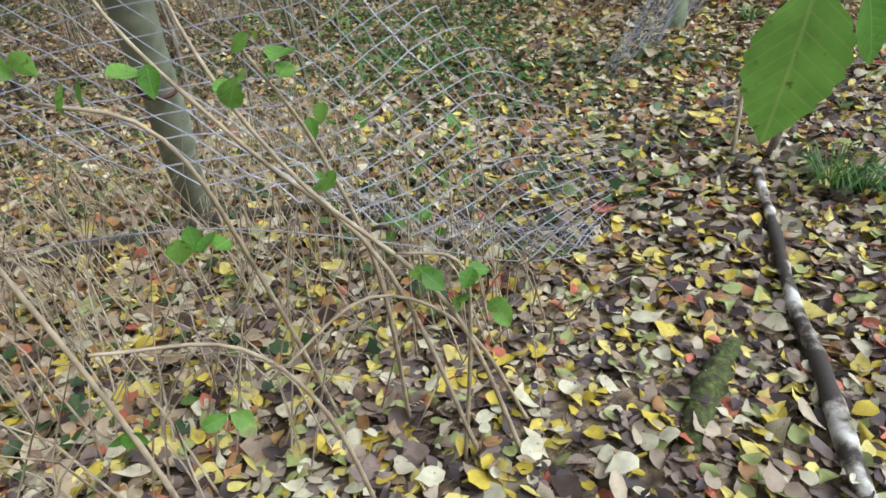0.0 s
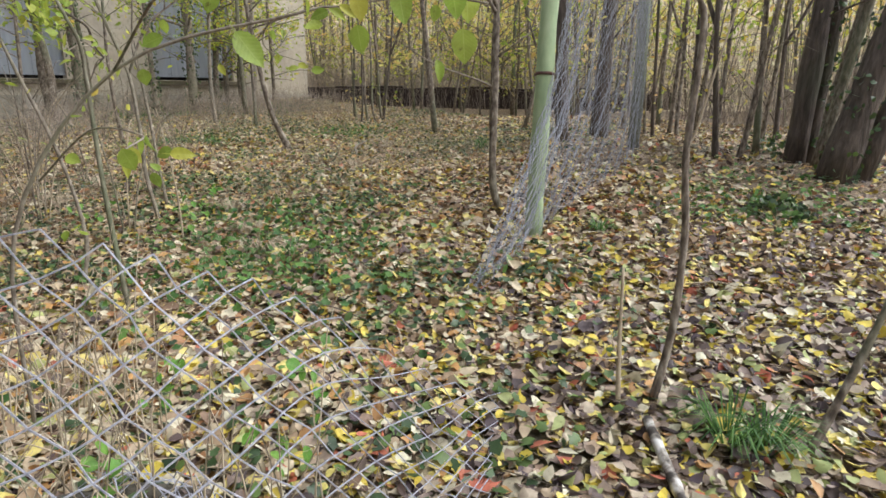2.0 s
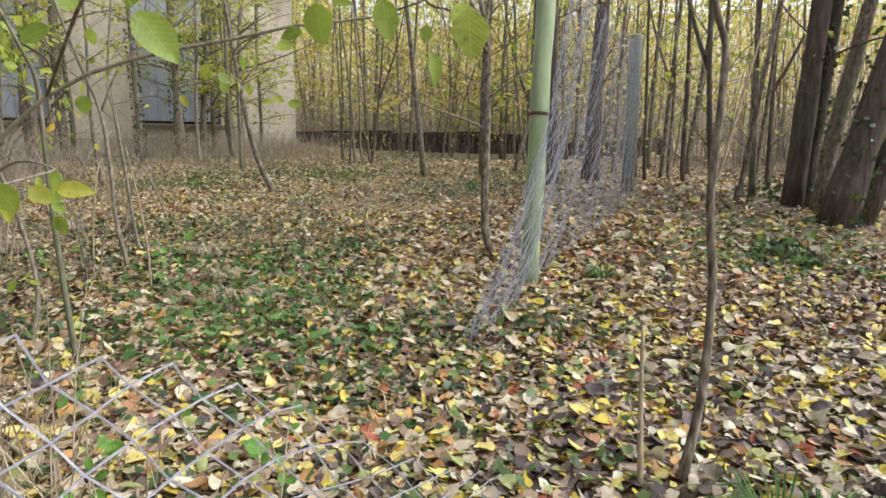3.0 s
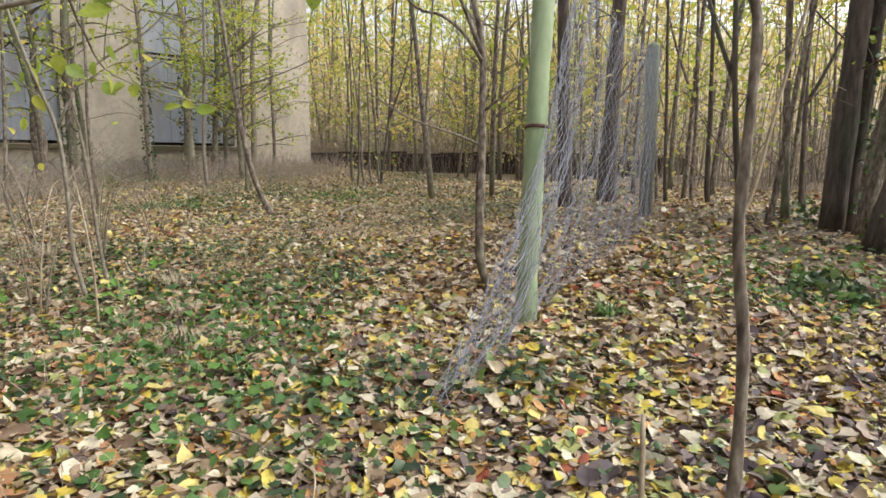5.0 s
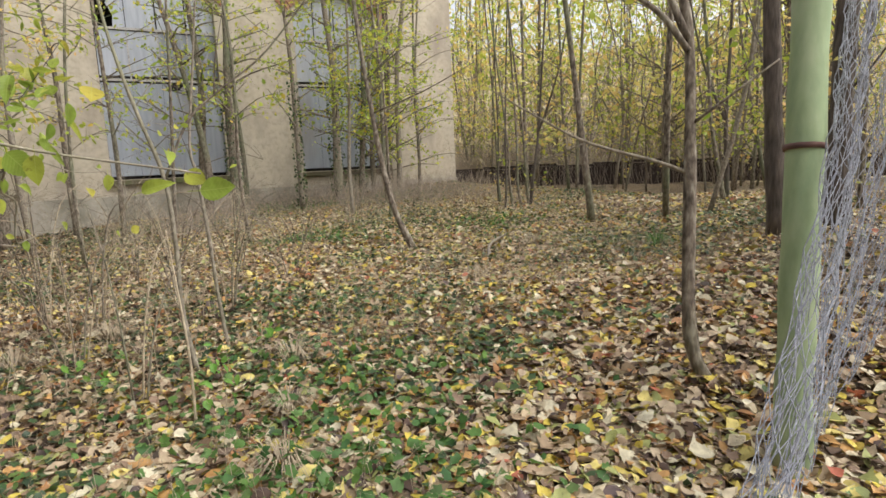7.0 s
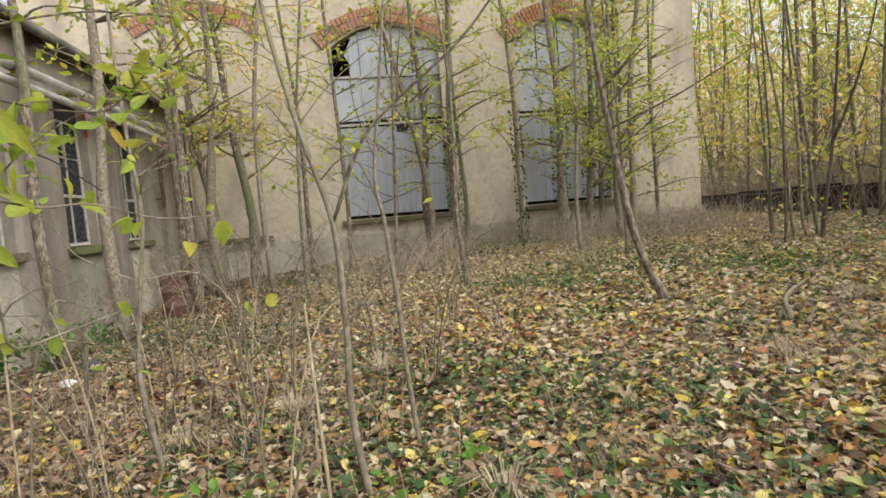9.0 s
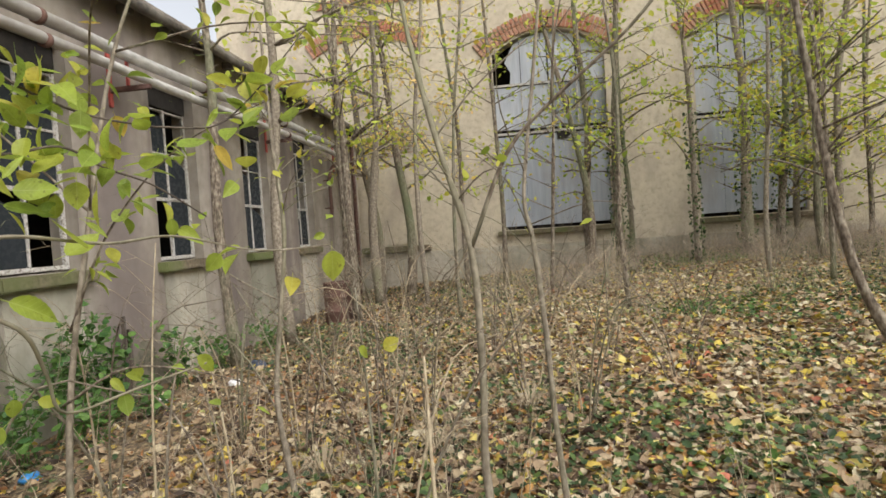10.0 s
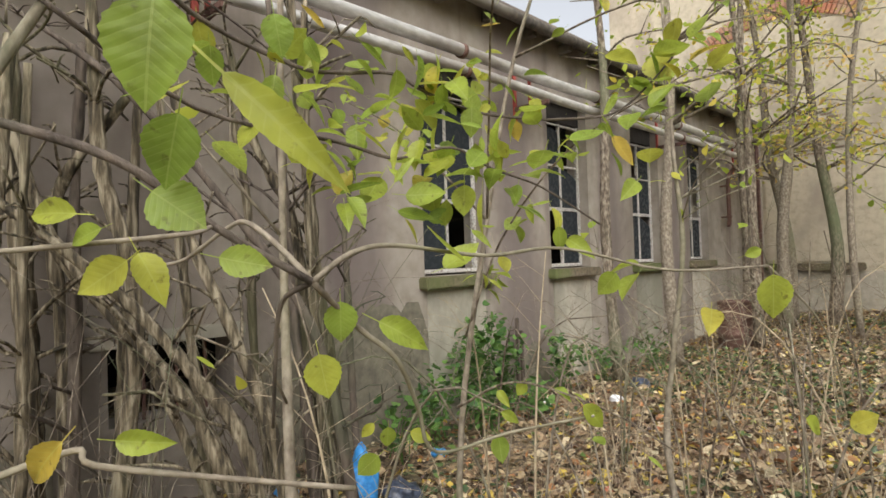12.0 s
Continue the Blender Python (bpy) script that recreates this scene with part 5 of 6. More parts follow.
# the fallen length in front, with its leaning post
fallen = thing("fallen_fence", on_ground(2.2, 1.9), "collapsed length of chain-link with a leaning green post", "fence")
TOP = [Vector(p) for p in ((0.22, 2.85, 1.40), (0.62, 2.35, 1.32), (1.02, 1.88, 1.10), (1.24, 1.70, 1.01), (1.55, 1.72, 0.86), (2.05, 1.82, 0.45), (2.62, 1.96, 0.06))]
LOW = [Vector(p) for p in ((0.15, 1.85, 0.82), (0.50, 1.50, 0.72), (0.80, 1.42, 0.60), (1.05, 1.36, 0.46), (1.35, 1.34, 0.28), (1.65, 1.38, 0.10), (1.95, 1.48, 0.03))]
top_line, low_line = spline(TOP, 12), spline(LOW, 12)


def slumped(u, w):
    s = min(u, 1.0) * (len(top_line) - 1)
    i = min(int(s), len(top_line) - 2)
    a = low_line[i].lerp(low_line[i + 1], s - i)
    b = top_line[i].lerp(top_line[i + 1], s - i)
    p = a.lerp(b, w)
    p.z += -0.10 * math.sin(math.pi * w) * (1 - u) + 0.015 * math.sin(9 * u + 4 * w)
    p.z = max(p.z, float(ground_z(p.x, p.y)) + 0.03)
    return p


wire_sheet("mesh", slumped, 34, 19, fallen, 0.0021, 0.006, "slumped chain-link, some wires torn")
v, f = [], []
foot2, head2 = Vector((0.725, 3.13, -0.22)), Vector((0.62, 2.08, 1.88))
line = [foot2.lerp(head2, k / 12) + Vector((0.005 * math.sin(k * 1.7), 0.005 * math.cos(k * 2.3), 0)) for k in range(13)]
tube(line, [0.076 + 0.003 * math.sin(k * 2.1) for k in range(13)], 14, v, f, 0.02)
fp = part("post", mesh_of("post", v, f, post_dim, True), None, fallen, "leaning mossy grey-green post")
for s in (0.42, 0.66, 0.9):
    c = foot2.lerp(head2, s)
    d = (head2 - foot2).normalized()
    cv, cf = [], []
    tube([c - d * 0.006, c + d * 0.006], [0.083, 0.083], 12, cv, cf)
    part("wire_tie", mesh_of("wire_tie", cv, cf, rust, True), None, fp, "rusty wire tie")
v, f = [], []
tube(spline([(0.15, 1.62, 0.62), (0.55, 1.34, 0.66), (1.0, 1.30, 0.46), (1.4, 1.3, 0.24), (1.9, 1.42, 0.02)], 5), [0.0018] * 21, 4, v, f)
part("tension_wire", mesh_of("tension_wire", v, f, wire_zinc), None, fallen)

# the sheet's foot, rolled up on the leaves
def foot_roll(u, w):
    p = spline([(1.18, 2.62, 0.02), (1.38, 2.36, 0.0), (1.45, 2.05, 0.0), (1.72, 1.70, 0.0), (1.95, 1.5, 0.0)], 6)
    s = w * (len(p) - 1)
    i = min(int(s), len(p) - 2)
    c = p[i].lerp(p[i + 1], s - i)
    a = 6.9 * u
    r = 0.035 + 0.035 * u
    c = c + Vector((math.cos(a) * 0.8, math.cos(a) * 0.6, math.sin(a))) * r
    c.z = float(ground_z(c.x, c.y)) + 0.085 + math.sin(a) * r
    return c


wire_sheet("mesh", foot_roll, 10, 34, fallen, 0.0022, 0.008, "rolled-up foot of the sheet")
v, f = [], []
tube(spline([on_ground(1.45, 0.66, -0.01), on_ground(1.56, 0.72, 0.012), on_ground(1.75, 0.79, 0.015), on_ground(1.92, 0.84, 0.0)], 5), [0.02, 0.035, 0.04, 0.042, 0.044, 0.046, 0.044, 0.046, 0.046, 0.044, 0.044, 0.042, 0.04, 0.036, 0.03, 0.02], 10, v, f, 0.25)
tagged(new("mossy_log", mesh_of("mossy_log", v, f, moss, True)), "short rotten log covered in green moss among leaves", "dead wood")
# birch pole and sticks on the ground
v, f = [], []
tube(spline([on_ground(2.86, 1.40, 0.05), on_ground(2.5, 1.09, 0.045), on_ground(2.16, 0.81, 0.04), on_ground(1.95, 0.61, 0.04), on_ground(1.6, 0.32, 0.04)], 8), taper(33, 0.019, 0.028), 10, v, f, 0.16)
tagged(new("birch_pole", mesh_of("birch_pole", v, f, birch, True)), "rotting birch pole with peeling pale bark lying in leaves", "dead wood")
v, f = [], []
tube(spline([on_ground(6.6, 8.2, 0.04), on_ground(7.1, 8.9, 0.09), on_ground(7.9, 9.6, 0.05)], 5), taper(11, 0.03, 0.015), 7, v, f, 0.12)
tagged(new("dead_branch", mesh_of("dead_branch", v, f, bark_pale, True)), "long grey dead branch on the leaf carpet", "dead wood")
for k in range(26):
    x, y = random.uniform(0.6, 8), random.uniform(1.2, 11)
    a, l = random.uniform(0, 6.28), random.uniform(0.2, 0.7)
    v, f = [], []
    d = Vector((math.cos(a), math.sin(a), 0)) * l
    tube(spline([on_ground(x, y, 0.05), on_ground(x + d.x * 0.5 + 0.04, y + d.y * 0.5, 0.07), on_ground(x + d.x, y + d.y, 0.05)], 3), taper(7, 0.006, 0.003), 5, v, f)
    tagged(new("stick", mesh_of("stick", v, f, (dry_stem, bark_brown)[k % 2], True)), "thin dry stick lying on fallen leaves", "dead wood", "sticks on the ground")
# dark log added to stand for the dark gap line under the fallen sheet
v, f = [], []
tube(spline([on_ground(-0.5, 3.25, 0.0), on_ground(0.28, 3.06, 0.015), on_ground(0.79, 2.85, 0.02), on_ground(1.3, 2.52, 0.02), on_ground(1.58, 2.2, 0.0)], 9), taper(37, 0.06, 0.03), 9, v, f, 0.3)
tagged(new("rotten_log", mesh_of("rotten_log", v, f, bark_dark, True)), "dark log half sunk in the leaves, added for the dark gap under the fallen fence", "dead wood")
# bare twiggy bushes in the clearing
BARE = [(2.44, 6.2, 1.3), (1.15, 6.7, 1.5), (0.7, 6.0, 1.4), (0.4, 7.3, 1.5), (3.4, 8.4, 1.2), (4.3, 9.3, 1.1), (2.2, 8.6, 1.5), (3.0, 9.3, 1.3), (1.7, 9.4, 1.6), (3.9, 10.6, 1.4), (0.9, 9.9, 1.3), (1.3, 8.2, 1.2), (2.6, 10.8, 1.6), (2.05, 7.6, 1.2), (0.6, 8.6, 1.1), (1.5, 6.9, 1.0), (5.2, 12.0, 1.2), (3.3, 12.6, 1.5), (1.4, 11.8, 1.5), (0.4, 12.6, 1.4), (6.8, 13.6, 1.3), (4.6, 14.6, 1.5)]
for n, (x, y, h) in enumerate(BARE):
    th = thing("bare_bush", on_ground(x, y), "leafless bush of thin tangled grey-brown twigs", "bush", "bare bushes in the clearing")
    for k in range(5 if y > 7.5 else 3):
        a, l = random.uniform(0, 6.28), random.uniform(0.25, 0.85)
        dx, dy = math.cos(a) * l, math.sin(a) * l
        v, f, _ = grow(rooted([(x + dx * 0.1, y + dy * 0.1, 0), (x + dx * 0.35, y + dy * 0.35, h * 0.4), (x + dx * 0.8, y + dy * 0.8, h * 0.75), (x + dx * 1.4, y + dy * 1.4, h * random.uniform(0.7, 1.1))]), 0.008, 0.003, 8, 0, reach=(0.15, 1.0), spread=0.6, sides=5, fine=3, twigs=3, droop=0.4)
        part("stem", mesh_of("stem", v, f, (bark_pale, dry_stem, bark_brown)[(n + k) % 3], True), None, th)

# ---- leafy twigs close to the path ----
def blade(width, curl, fold, name, mat, teeth=0.05):
    """A single leaf with a toothed edge, a folded midrib and a stalk; its tip points along +x."""
    vs, fs = [], []
    n = 18
    for i in range(n + 1):
        s = i / n
        w = width * (math.sin(math.pi * min(s * 1.02, 1.0) ** 0.78)) ** 0.85 * 0.5
        w *= 1 + teeth * (1 if i % 2 else -1)
        z = -curl * s * s
        vs += [(s, w, z + fold * w), (s, w * 0.5, z + fold * w * 0.42 + 0.012 * math.sin(i * 1.6)), (s, 0, z), (s, -w * 0.5, z + fold * w * 0.42 - 0.012 * math.sin(i * 1.6)), (s, -w, z + fold * w)]
    for i in range(n):
        for k in range(4):
            a = i * 5 + k
            fs.append((a, a + 1, a + 6, a + 5))
    b = len(vs)
    vs += [(-0.32, 0.008, 0.05), (-0.32, -0.008, 0.05), (0.02, -0.01, 0.004), (0.02, 0.01, 0.004)]
    fs.append((b, b + 1, b + 2, b + 3))
    return mesh_of(name, [(x - 0.45, y, z) for x, y, z in vs], fs, mat, True)


LIME = [blade(w, c, f, "leaf", lime_leaf, 0.035) for w, c, f in ((0.72, 0.15, 0.25), (0.82, 0.05, 0.15), (0.55, 0.3, 0.35), (0.64, -0.12, 0.2), (0.48, 0.4, 0.5), (0.24, 0.22, 0.3))]
DEEP = [blade(w, c, f, "leaf", green_leaf) for w, c, f in ((0.62, 0.12, 0.2), (0.8, 0.05, 0.3), (0.55, 0.2, 0.3))]


def hang(owner, place, size, form, tip, face):
    """Hangs one leaf: its tip points along tip and its upper side towards face."""
    x = Vector(tip).normalized()
    z = Vector(face)
    z = (z - x * z.dot(x)).normalized()
    y = z.cross(x)
    m = Matrix((x, y, z)).transposed().to_4x4()
    ob = new("leaf", form)
    ob.parent = owner
    ob.matrix_parent_inverse = owner.matrix_basis.inverted()
    ob.matrix_basis = Matrix.Translation(place) @ m @ Matrix.Diagonal((size, size, size, 1))
    return ob


def twig(owner, points, r0, r1, mat, name="twig", sides=6):
    v, f = [], []
    line = spline(points, 5)
    tube(line, taper(len(line), r0, r1), sides, v, f, 0.06)
    part(name, mesh_of(name, v, f, mat, True), None, owner)
    return line


def jitter(v, s):
    return Vector(v) + Vector((random.gauss(0, s), random.gauss(0, s), random.gauss(0, s)))


hazel = thing("hazel_bush", on_ground(1.86, 4.3), "hazel bush with dark twigs and translucent lime-green leaves", "bush")
twig(hazel, rooted([(1.85, 4.3, 0), (1.86, 4.48, 0.7), (1.88, 4.58, 1.27), (1.88, 4.6, 1.56), (1.82, 4.62, 1.75), (1.72, 4.8, 2.15), (1.6, 4.9, 2.7)]), 0.016, 0.006, bark_brown, "stem")
twig(hazel, [(1.82, 4.62, 1.75), (1.97, 4.75, 1.68), (2.02, 4.86, 1.59), (2.1, 4.96, 1.51)], 0.0075, 0.006, bark_dark)
b1 = twig(hazel, [(2.1, 4.96, 1.51), (2.1, 5.03, 1.55), (2.11, 5.11, 1.56), (2.14, 5.29, 1.54), (2.18, 5.47, 1.55), (2.3, 5.66, 1.5), (2.43, 5.86, 1.5)], 0.0045, 0.0025, bark_pale)
twig(hazel, [(2.1, 4.96, 1.51), (2.05, 4.94, 1.56), (1.99, 4.92, 1.6), (1.96, 4.9, 1.59), (1.89, 4.87, 1.55), (1.87, 4.84, 1.54)], 0.005, 0.003, bark_pale)
twig(hazel, [(2.1, 4.96, 1.51), (2.05, 4.94, 1.48), (2.01, 4.95, 1.39), (1.96, 4.97, 1.28)], 0.0045, 0.003, bark_dark)
twig(hazel, [(1.88, 4.6, 1.56), (1.97, 4.72, 1.57), (2.03, 4.82, 1.58), (2.03, 4.85, 1.59)], 0.004, 0.003, bark_pale)
twig(hazel, [(1.88, 4.58, 1.27), (1.91, 4.71, 1.3), (1.93, 4.73, 1.28), (2.0, 4.87, 1.24), (2.09, 5.03, 1.2)], 0.005, 0.004, bark_pale)
twig(hazel, [(2.1, 4.96, 1.51), (2.06, 5.07, 1.43), (2.1, 5.11, 1.38), (2.08, 5.17, 1.29), (2.07, 5.22, 1.2), (2.1, 5.39, 1.2), (2.24, 5.46, 1.24)], 0.005, 0.0025, bark_pale)
twig(hazel, [(2.43, 5.86, 1.5), (2.5, 5.98, 1.36), (2.52, 6.06, 1.18)], 0.0025, 0.0015, bark_pale)
b5 = twig(hazel, [(1.72, 4.8, 2.15), (1.6, 5.0, 2.07), (1.65, 5.21, 1.99), (1.72, 5.28, 1.97), (1.77, 5.4, 1.98), (1.83, 5.46, 1.93), (1.89, 5.59, 1.89), (2.0, 5.7, 1.87)], 0.006, 0.003, bark_dark)
b6 = twig(hazel, [(1.78, 4.7, 1.95), (1.74, 4.95, 1.83), (1.8, 5.22, 1.79), (1.85, 5.34, 1.76), (1.9, 5.46, 1.79), (1.96, 5.53, 1.74), (2.01, 5.65, 1.7), (2.08, 5.79, 1.61)], 0.005, 0.0025, bark_dark)
b7 = twig(hazel, [(2.0, 5.7, 1.87), (2.09, 5.85, 1.89), (2.14, 5.97, 1.98), (2.22, 6.05, 2.11), (2.3, 6.13, 2.25)], 0.0035, 0.002, bark_dark)
EAST = (0.75, -0.6, 0.25)
BIG = [((2.35, 4.67, 1.70), 0.088, 0, (0.02, 0.0, -1)), ((2.28, 4.71, 1.64), 0.068, 0, (-0.25, -0.2, -1)), ((2.26, 4.72, 1.59), 0.062, 1, (0.5, 0.4, -0.5)), ((2.36, 4.77, 1.655), 0.145, 5, (0.36, 0.62, -0.68)),
       ((1.96, 4.68, 1.61), 0.075, 4, (-0.6, -0.6, 0.1)), ((1.99, 4.71, 1.58), 0.05, 2, (-0.5, -0.5, -0.3)), ((2.12, 4.7, 1.53), 0.062, 3, (-0.6, -0.5, -0.5)), ((2.13, 4.74, 1.53), 0.065, 2, (0.5, 0.45, -0.8)),
       ((2.08, 4.87, 1.54), 0.07, 3, (0.55, 0.6, -0.4)), ((2.08, 5.02, 1.45), 0.062, 1, (0.0, 0.1, -1)), ((2.15, 5.08, 1.43), 0.085, 4, (0.6, 0.6, -0.5)), ((2.06, 5.0, 1.37), 0.068, 1, (0.1, 0.1, -1)),
       ((2.08, 5.38, 1.17), 0.055, 3, (0.1, 0.1, -1)), ((2.1, 5.39, 1.23), 0.045, 4, (0.6, 0.6, -0.2)), ((2.24, 5.46, 1.24), 0.065, 2, (0.5, 0.5, -0.8)), ((2.46, 6.04, 1.13), 0.06, 0, (0.4, 0.5, -0.8)),
       ((2.55, 6.06, 1.15), 0.065, 1, (0.5, 0.3, 0.2)), ((2.18, 5.46, 1.57), 0.05, 2, (0.1, 0.2, -1)), ((2.24, 5.53, 1.48), 0.055, 1, (-0.4, -0.4, -0.8)), ((2.41, 5.84, 1.53), 0.05, 4, (0.6, 0.6, 0.3)),
       ((1.99, 4.98, 1.9), 0.07, 0, (0.1, 0.1, -1)), ((1.94, 4.67, 1.3), 0.085, 4, (-0.5, -0.5, -0.7)), ((1.98, 4.77, 1.31), 0.07, 4, (0.6, 0.6, -0.2)), ((1.98, 5.14, 1.24), 0.035, 2, (-0.4, -0.4, -0.8)),
       ((2.01, 5.16, 1.23), 0.04, 0, (0, 0, -1)), ((2.05, 5.2, 1.23), 0.04, 3, (0.6, 0.6, -0.5)), ((1.98, 5.14, 1.18), 0.05, 1, (-0.5, -0.4, -0.6)), ((2.44, 5.85, 1.44), 0.095, 1, (0.05, 0.05, -1))]
for place, size, form, tip in BIG:
    hang(hazel, Vector(place), size, LIME[form], jitter(tip, 0.08), jitter(EAST, 0.15))
for line, count in ((b5, 66), (b6, 72), (b7, 40), (b1, 5)):
    for k in range(count):
        p = jitter(random.choice(line[4:]), 0.055) + Vector((0, 0, -0.015))
        hang(hazel, p, random.uniform(0.055, 0.098), random.choice(LIME), jitter((0.15, 0.15, -0.2), (0.5)), jitter((0.12, -0.2, 1.0), 0.32))
# a second spray, higher and further along
spray = thing("hazel_bush", on_ground(1.15, 6.2), "young hazel with long bare twigs and limp yellow-green leaves", "bush")
twig(spray, rooted([(1.15, 6.2, 0), (1.1, 6.3, 0.8), (1.2, 6.4, 1.7), (1.3, 6.5, 2.4), (1.5, 6.6, 3.0)]), 0.016, 0.006, bark_pale, "stem")
for pts in ([(1.1, 6.35, 1.2), (1.35, 6.3, 1.6), (1.75, 6.2, 1.9), (2.2, 6.15, 2.05)], [(1.2, 6.4, 1.7), (1.4, 6.2, 2.1), (1.7, 5.9, 2.4), (2.0, 5.8, 2.5)], [(1.3, 6.5, 2.4), (1.8, 6.6, 2.5), (2.4, 6.7, 2.45)], [(1.2, 6.4, 1.7), (0.9, 6.2, 2.1), (0.6, 6.1, 2.3)], [(1.08, 6.3, 0.9), (1.4, 6.3, 1.05), (1.8, 6.3, 1.0), (2.05, 6.3, 0.9)]):
    line = twig(spray, pts, 0.006, 0.002, bark_brown)
    for k in range(30 if pts[0][2] > 1 else 6):
        hang(spray, jitter(random.choice(line[3:]), 0.05), random.uniform(0.055, 0.085), random.choice(LIME), jitter((0.2, 0.1, -0.25), 0.5), jitter((0.1, -0.25, 1.0), 0.32))
over = thing("hazel_bush", on_ground(1.15, 3.3), "thin hazel bending over the path with lime-green leaves", "bush")
twig(over, rooted([(1.15, 3.3, 0), (1.2, 3.2, 0.8), (1.55, 2.95, 1.4), (2.03, 2.49, 1.6), (2.15, 2.4, 1.63), (2.3, 2.27, 1.66)]), 0.009, 0.003, bark_pale, "stem")
o1 = twig(over, [(2.3, 2.27, 1.66), (2.36, 2.12, 1.7), (2.32, 2.0, 1.71), (2.15, 2.0, 1.69)], 0.003, 0.002, bark_brown)
o2 = twig(over, [(1.55, 2.95, 1.4), (1.5, 2.3, 1.6), (1.42, 1.75, 1.55), (1.52, 1.4, 1.52), (1.66, 1.28, 1.5)], 0.005, 0.002, bark_brown)
o3 = twig(over, [(1.3, 3.15, 1.0), (1.4, 2.8, 1.2), (1.4, 2.3, 1.22), (1.25, 1.95, 1.22)], 0.004, 0.002, bark_pale)
o4 = twig(over, [(2.03, 2.49, 1.6), (2.15, 2.9, 1.6), (2.3, 3.2, 1.52), (2.6, 3.3, 1.46)], 0.004, 0.002, bark_pale)
SOUTH = (-0.5, -0.75, 0.35)
for place, size, form, tip in (((2.34, 1.95, 1.62), 0.11, 1, (0, 0, -1)), ((2.12, 2.03, 1.60), 0.11, 3, (0.2, -0.1, -0.8)), ((2.44, 2.2, 1.62), 0.06, 0, (0, 0, -1)), ((1.93, 2.05, 1.57), 0.06, 4, (0.6, -0.4, -0.4)), ((1.97, 2.02, 1.62), 0.05, 2, (0.6, -0.4, -0.2)),
                               ((2.09, 2.43, 1.60), 0.07, 2, (-0.6, 0.4, -0.3)), ((2.14, 2.4, 1.61), 0.07, 4, (0.6, -0.4, -0.2)), ((2.07, 2.44, 1.56), 0.07, 3, (-0.6, 0.4, -0.2)), ((2.13, 3.12, 1.53), 0.06, 0, (0, 0, -1)), ((2.32, 3.35, 1.49), 0.055, 1, (0.4, -0.3, -0.6)),
                               ((2.62, 3.26, 1.43), 0.07, 3, (0.6, -0.4, 0)), ((2.52, 3.33, 1.44), 0.06, 4, (0.6, -0.4, 0.1)), ((2.09, 3.24, 1.42), 0.055, 2, (0.3, -0.2, -0.6)), ((1.62, 1.30, 1.43), 0.06, 1, (0, 0, -1)), ((1.36, 1.58, 1.42), 0.075, 3, (0.5, -0.3, -0.6)),
                               ((1.5, 1.44, 1.44), 0.05, 0, (0.2, 0, -1)), ((1.29, 1.83, 1.44), 0.05, 2, (-0.5, 0.4, -0.2)), ((1.36, 2.26, 1.17), 0.05, 1, (0.5, -0.4, -0.4)), ((1.42, 2.19, 1.18), 0.05, 3, (-0.6, 0.4, -0.3)), ((1.25, 1.94, 1.2), 0.055, 0, (0.3, 0, -0.9)), ((1.31, 1.8, 1.22), 0.05, 2, (0.6, -0.4, 0.2)), ((1.64, 2.92, 1.38), 0.06, 1, (0, 0, -1))):
    hang(over, Vector(place), size, LIME[form], jitter(tip, 0.1), jitter(SOUTH, 0.15))
for line, count in ((o4, 14), (o2, 12), (o3, 10)):
    for k in range(count):
        hang(over, jitter(random.choice(line[4:]), 0.05), random.uniform(0.04, 0.06), random.choice(LIME), jitter((0.2, -0.1, -0.6), 0.5), jitter((-0.3, -0.5, 0.7), 0.4))
cherry = thing("cherry_shoot", on_ground(1.35, 0.12), "wild cherry shoot with large dark green leaves", "shrub")
c1 = twig(cherry, rooted([(1.35, 0.12, 0), (1.3, 0.2, 0.6), (1.22, 0.36, 1.1), (1.14, 0.42, 1.2), (1.0, 0.49, 1.2)]), 0.008, 0.002, bark_brown, "stem")
for place, size, form, tip in (((1.0, 0.43, 1.085), 0.155, 0, (-0.1, 0.0, -1)), ((1.07, 0.40, 1.115), 0.08, 0, (0.3, -0.2, -0.8)), ((1.16, 0.43, 1.13), 0.085, 2, (0.4, -0.3, -0.8)), ((1.24, 0.38, 1.12), 0.08, 1, (0.5, 0.2, -0.5))):
    hang(cherry, Vector(place), size, DEEP[form], tip, jitter((-0.5, -0.6, 0.5), 0.1))
bramble = thing("bramble", on_ground(0.75, 1.35), "bramble with dry arching canes and a few green leaves", "shrub")
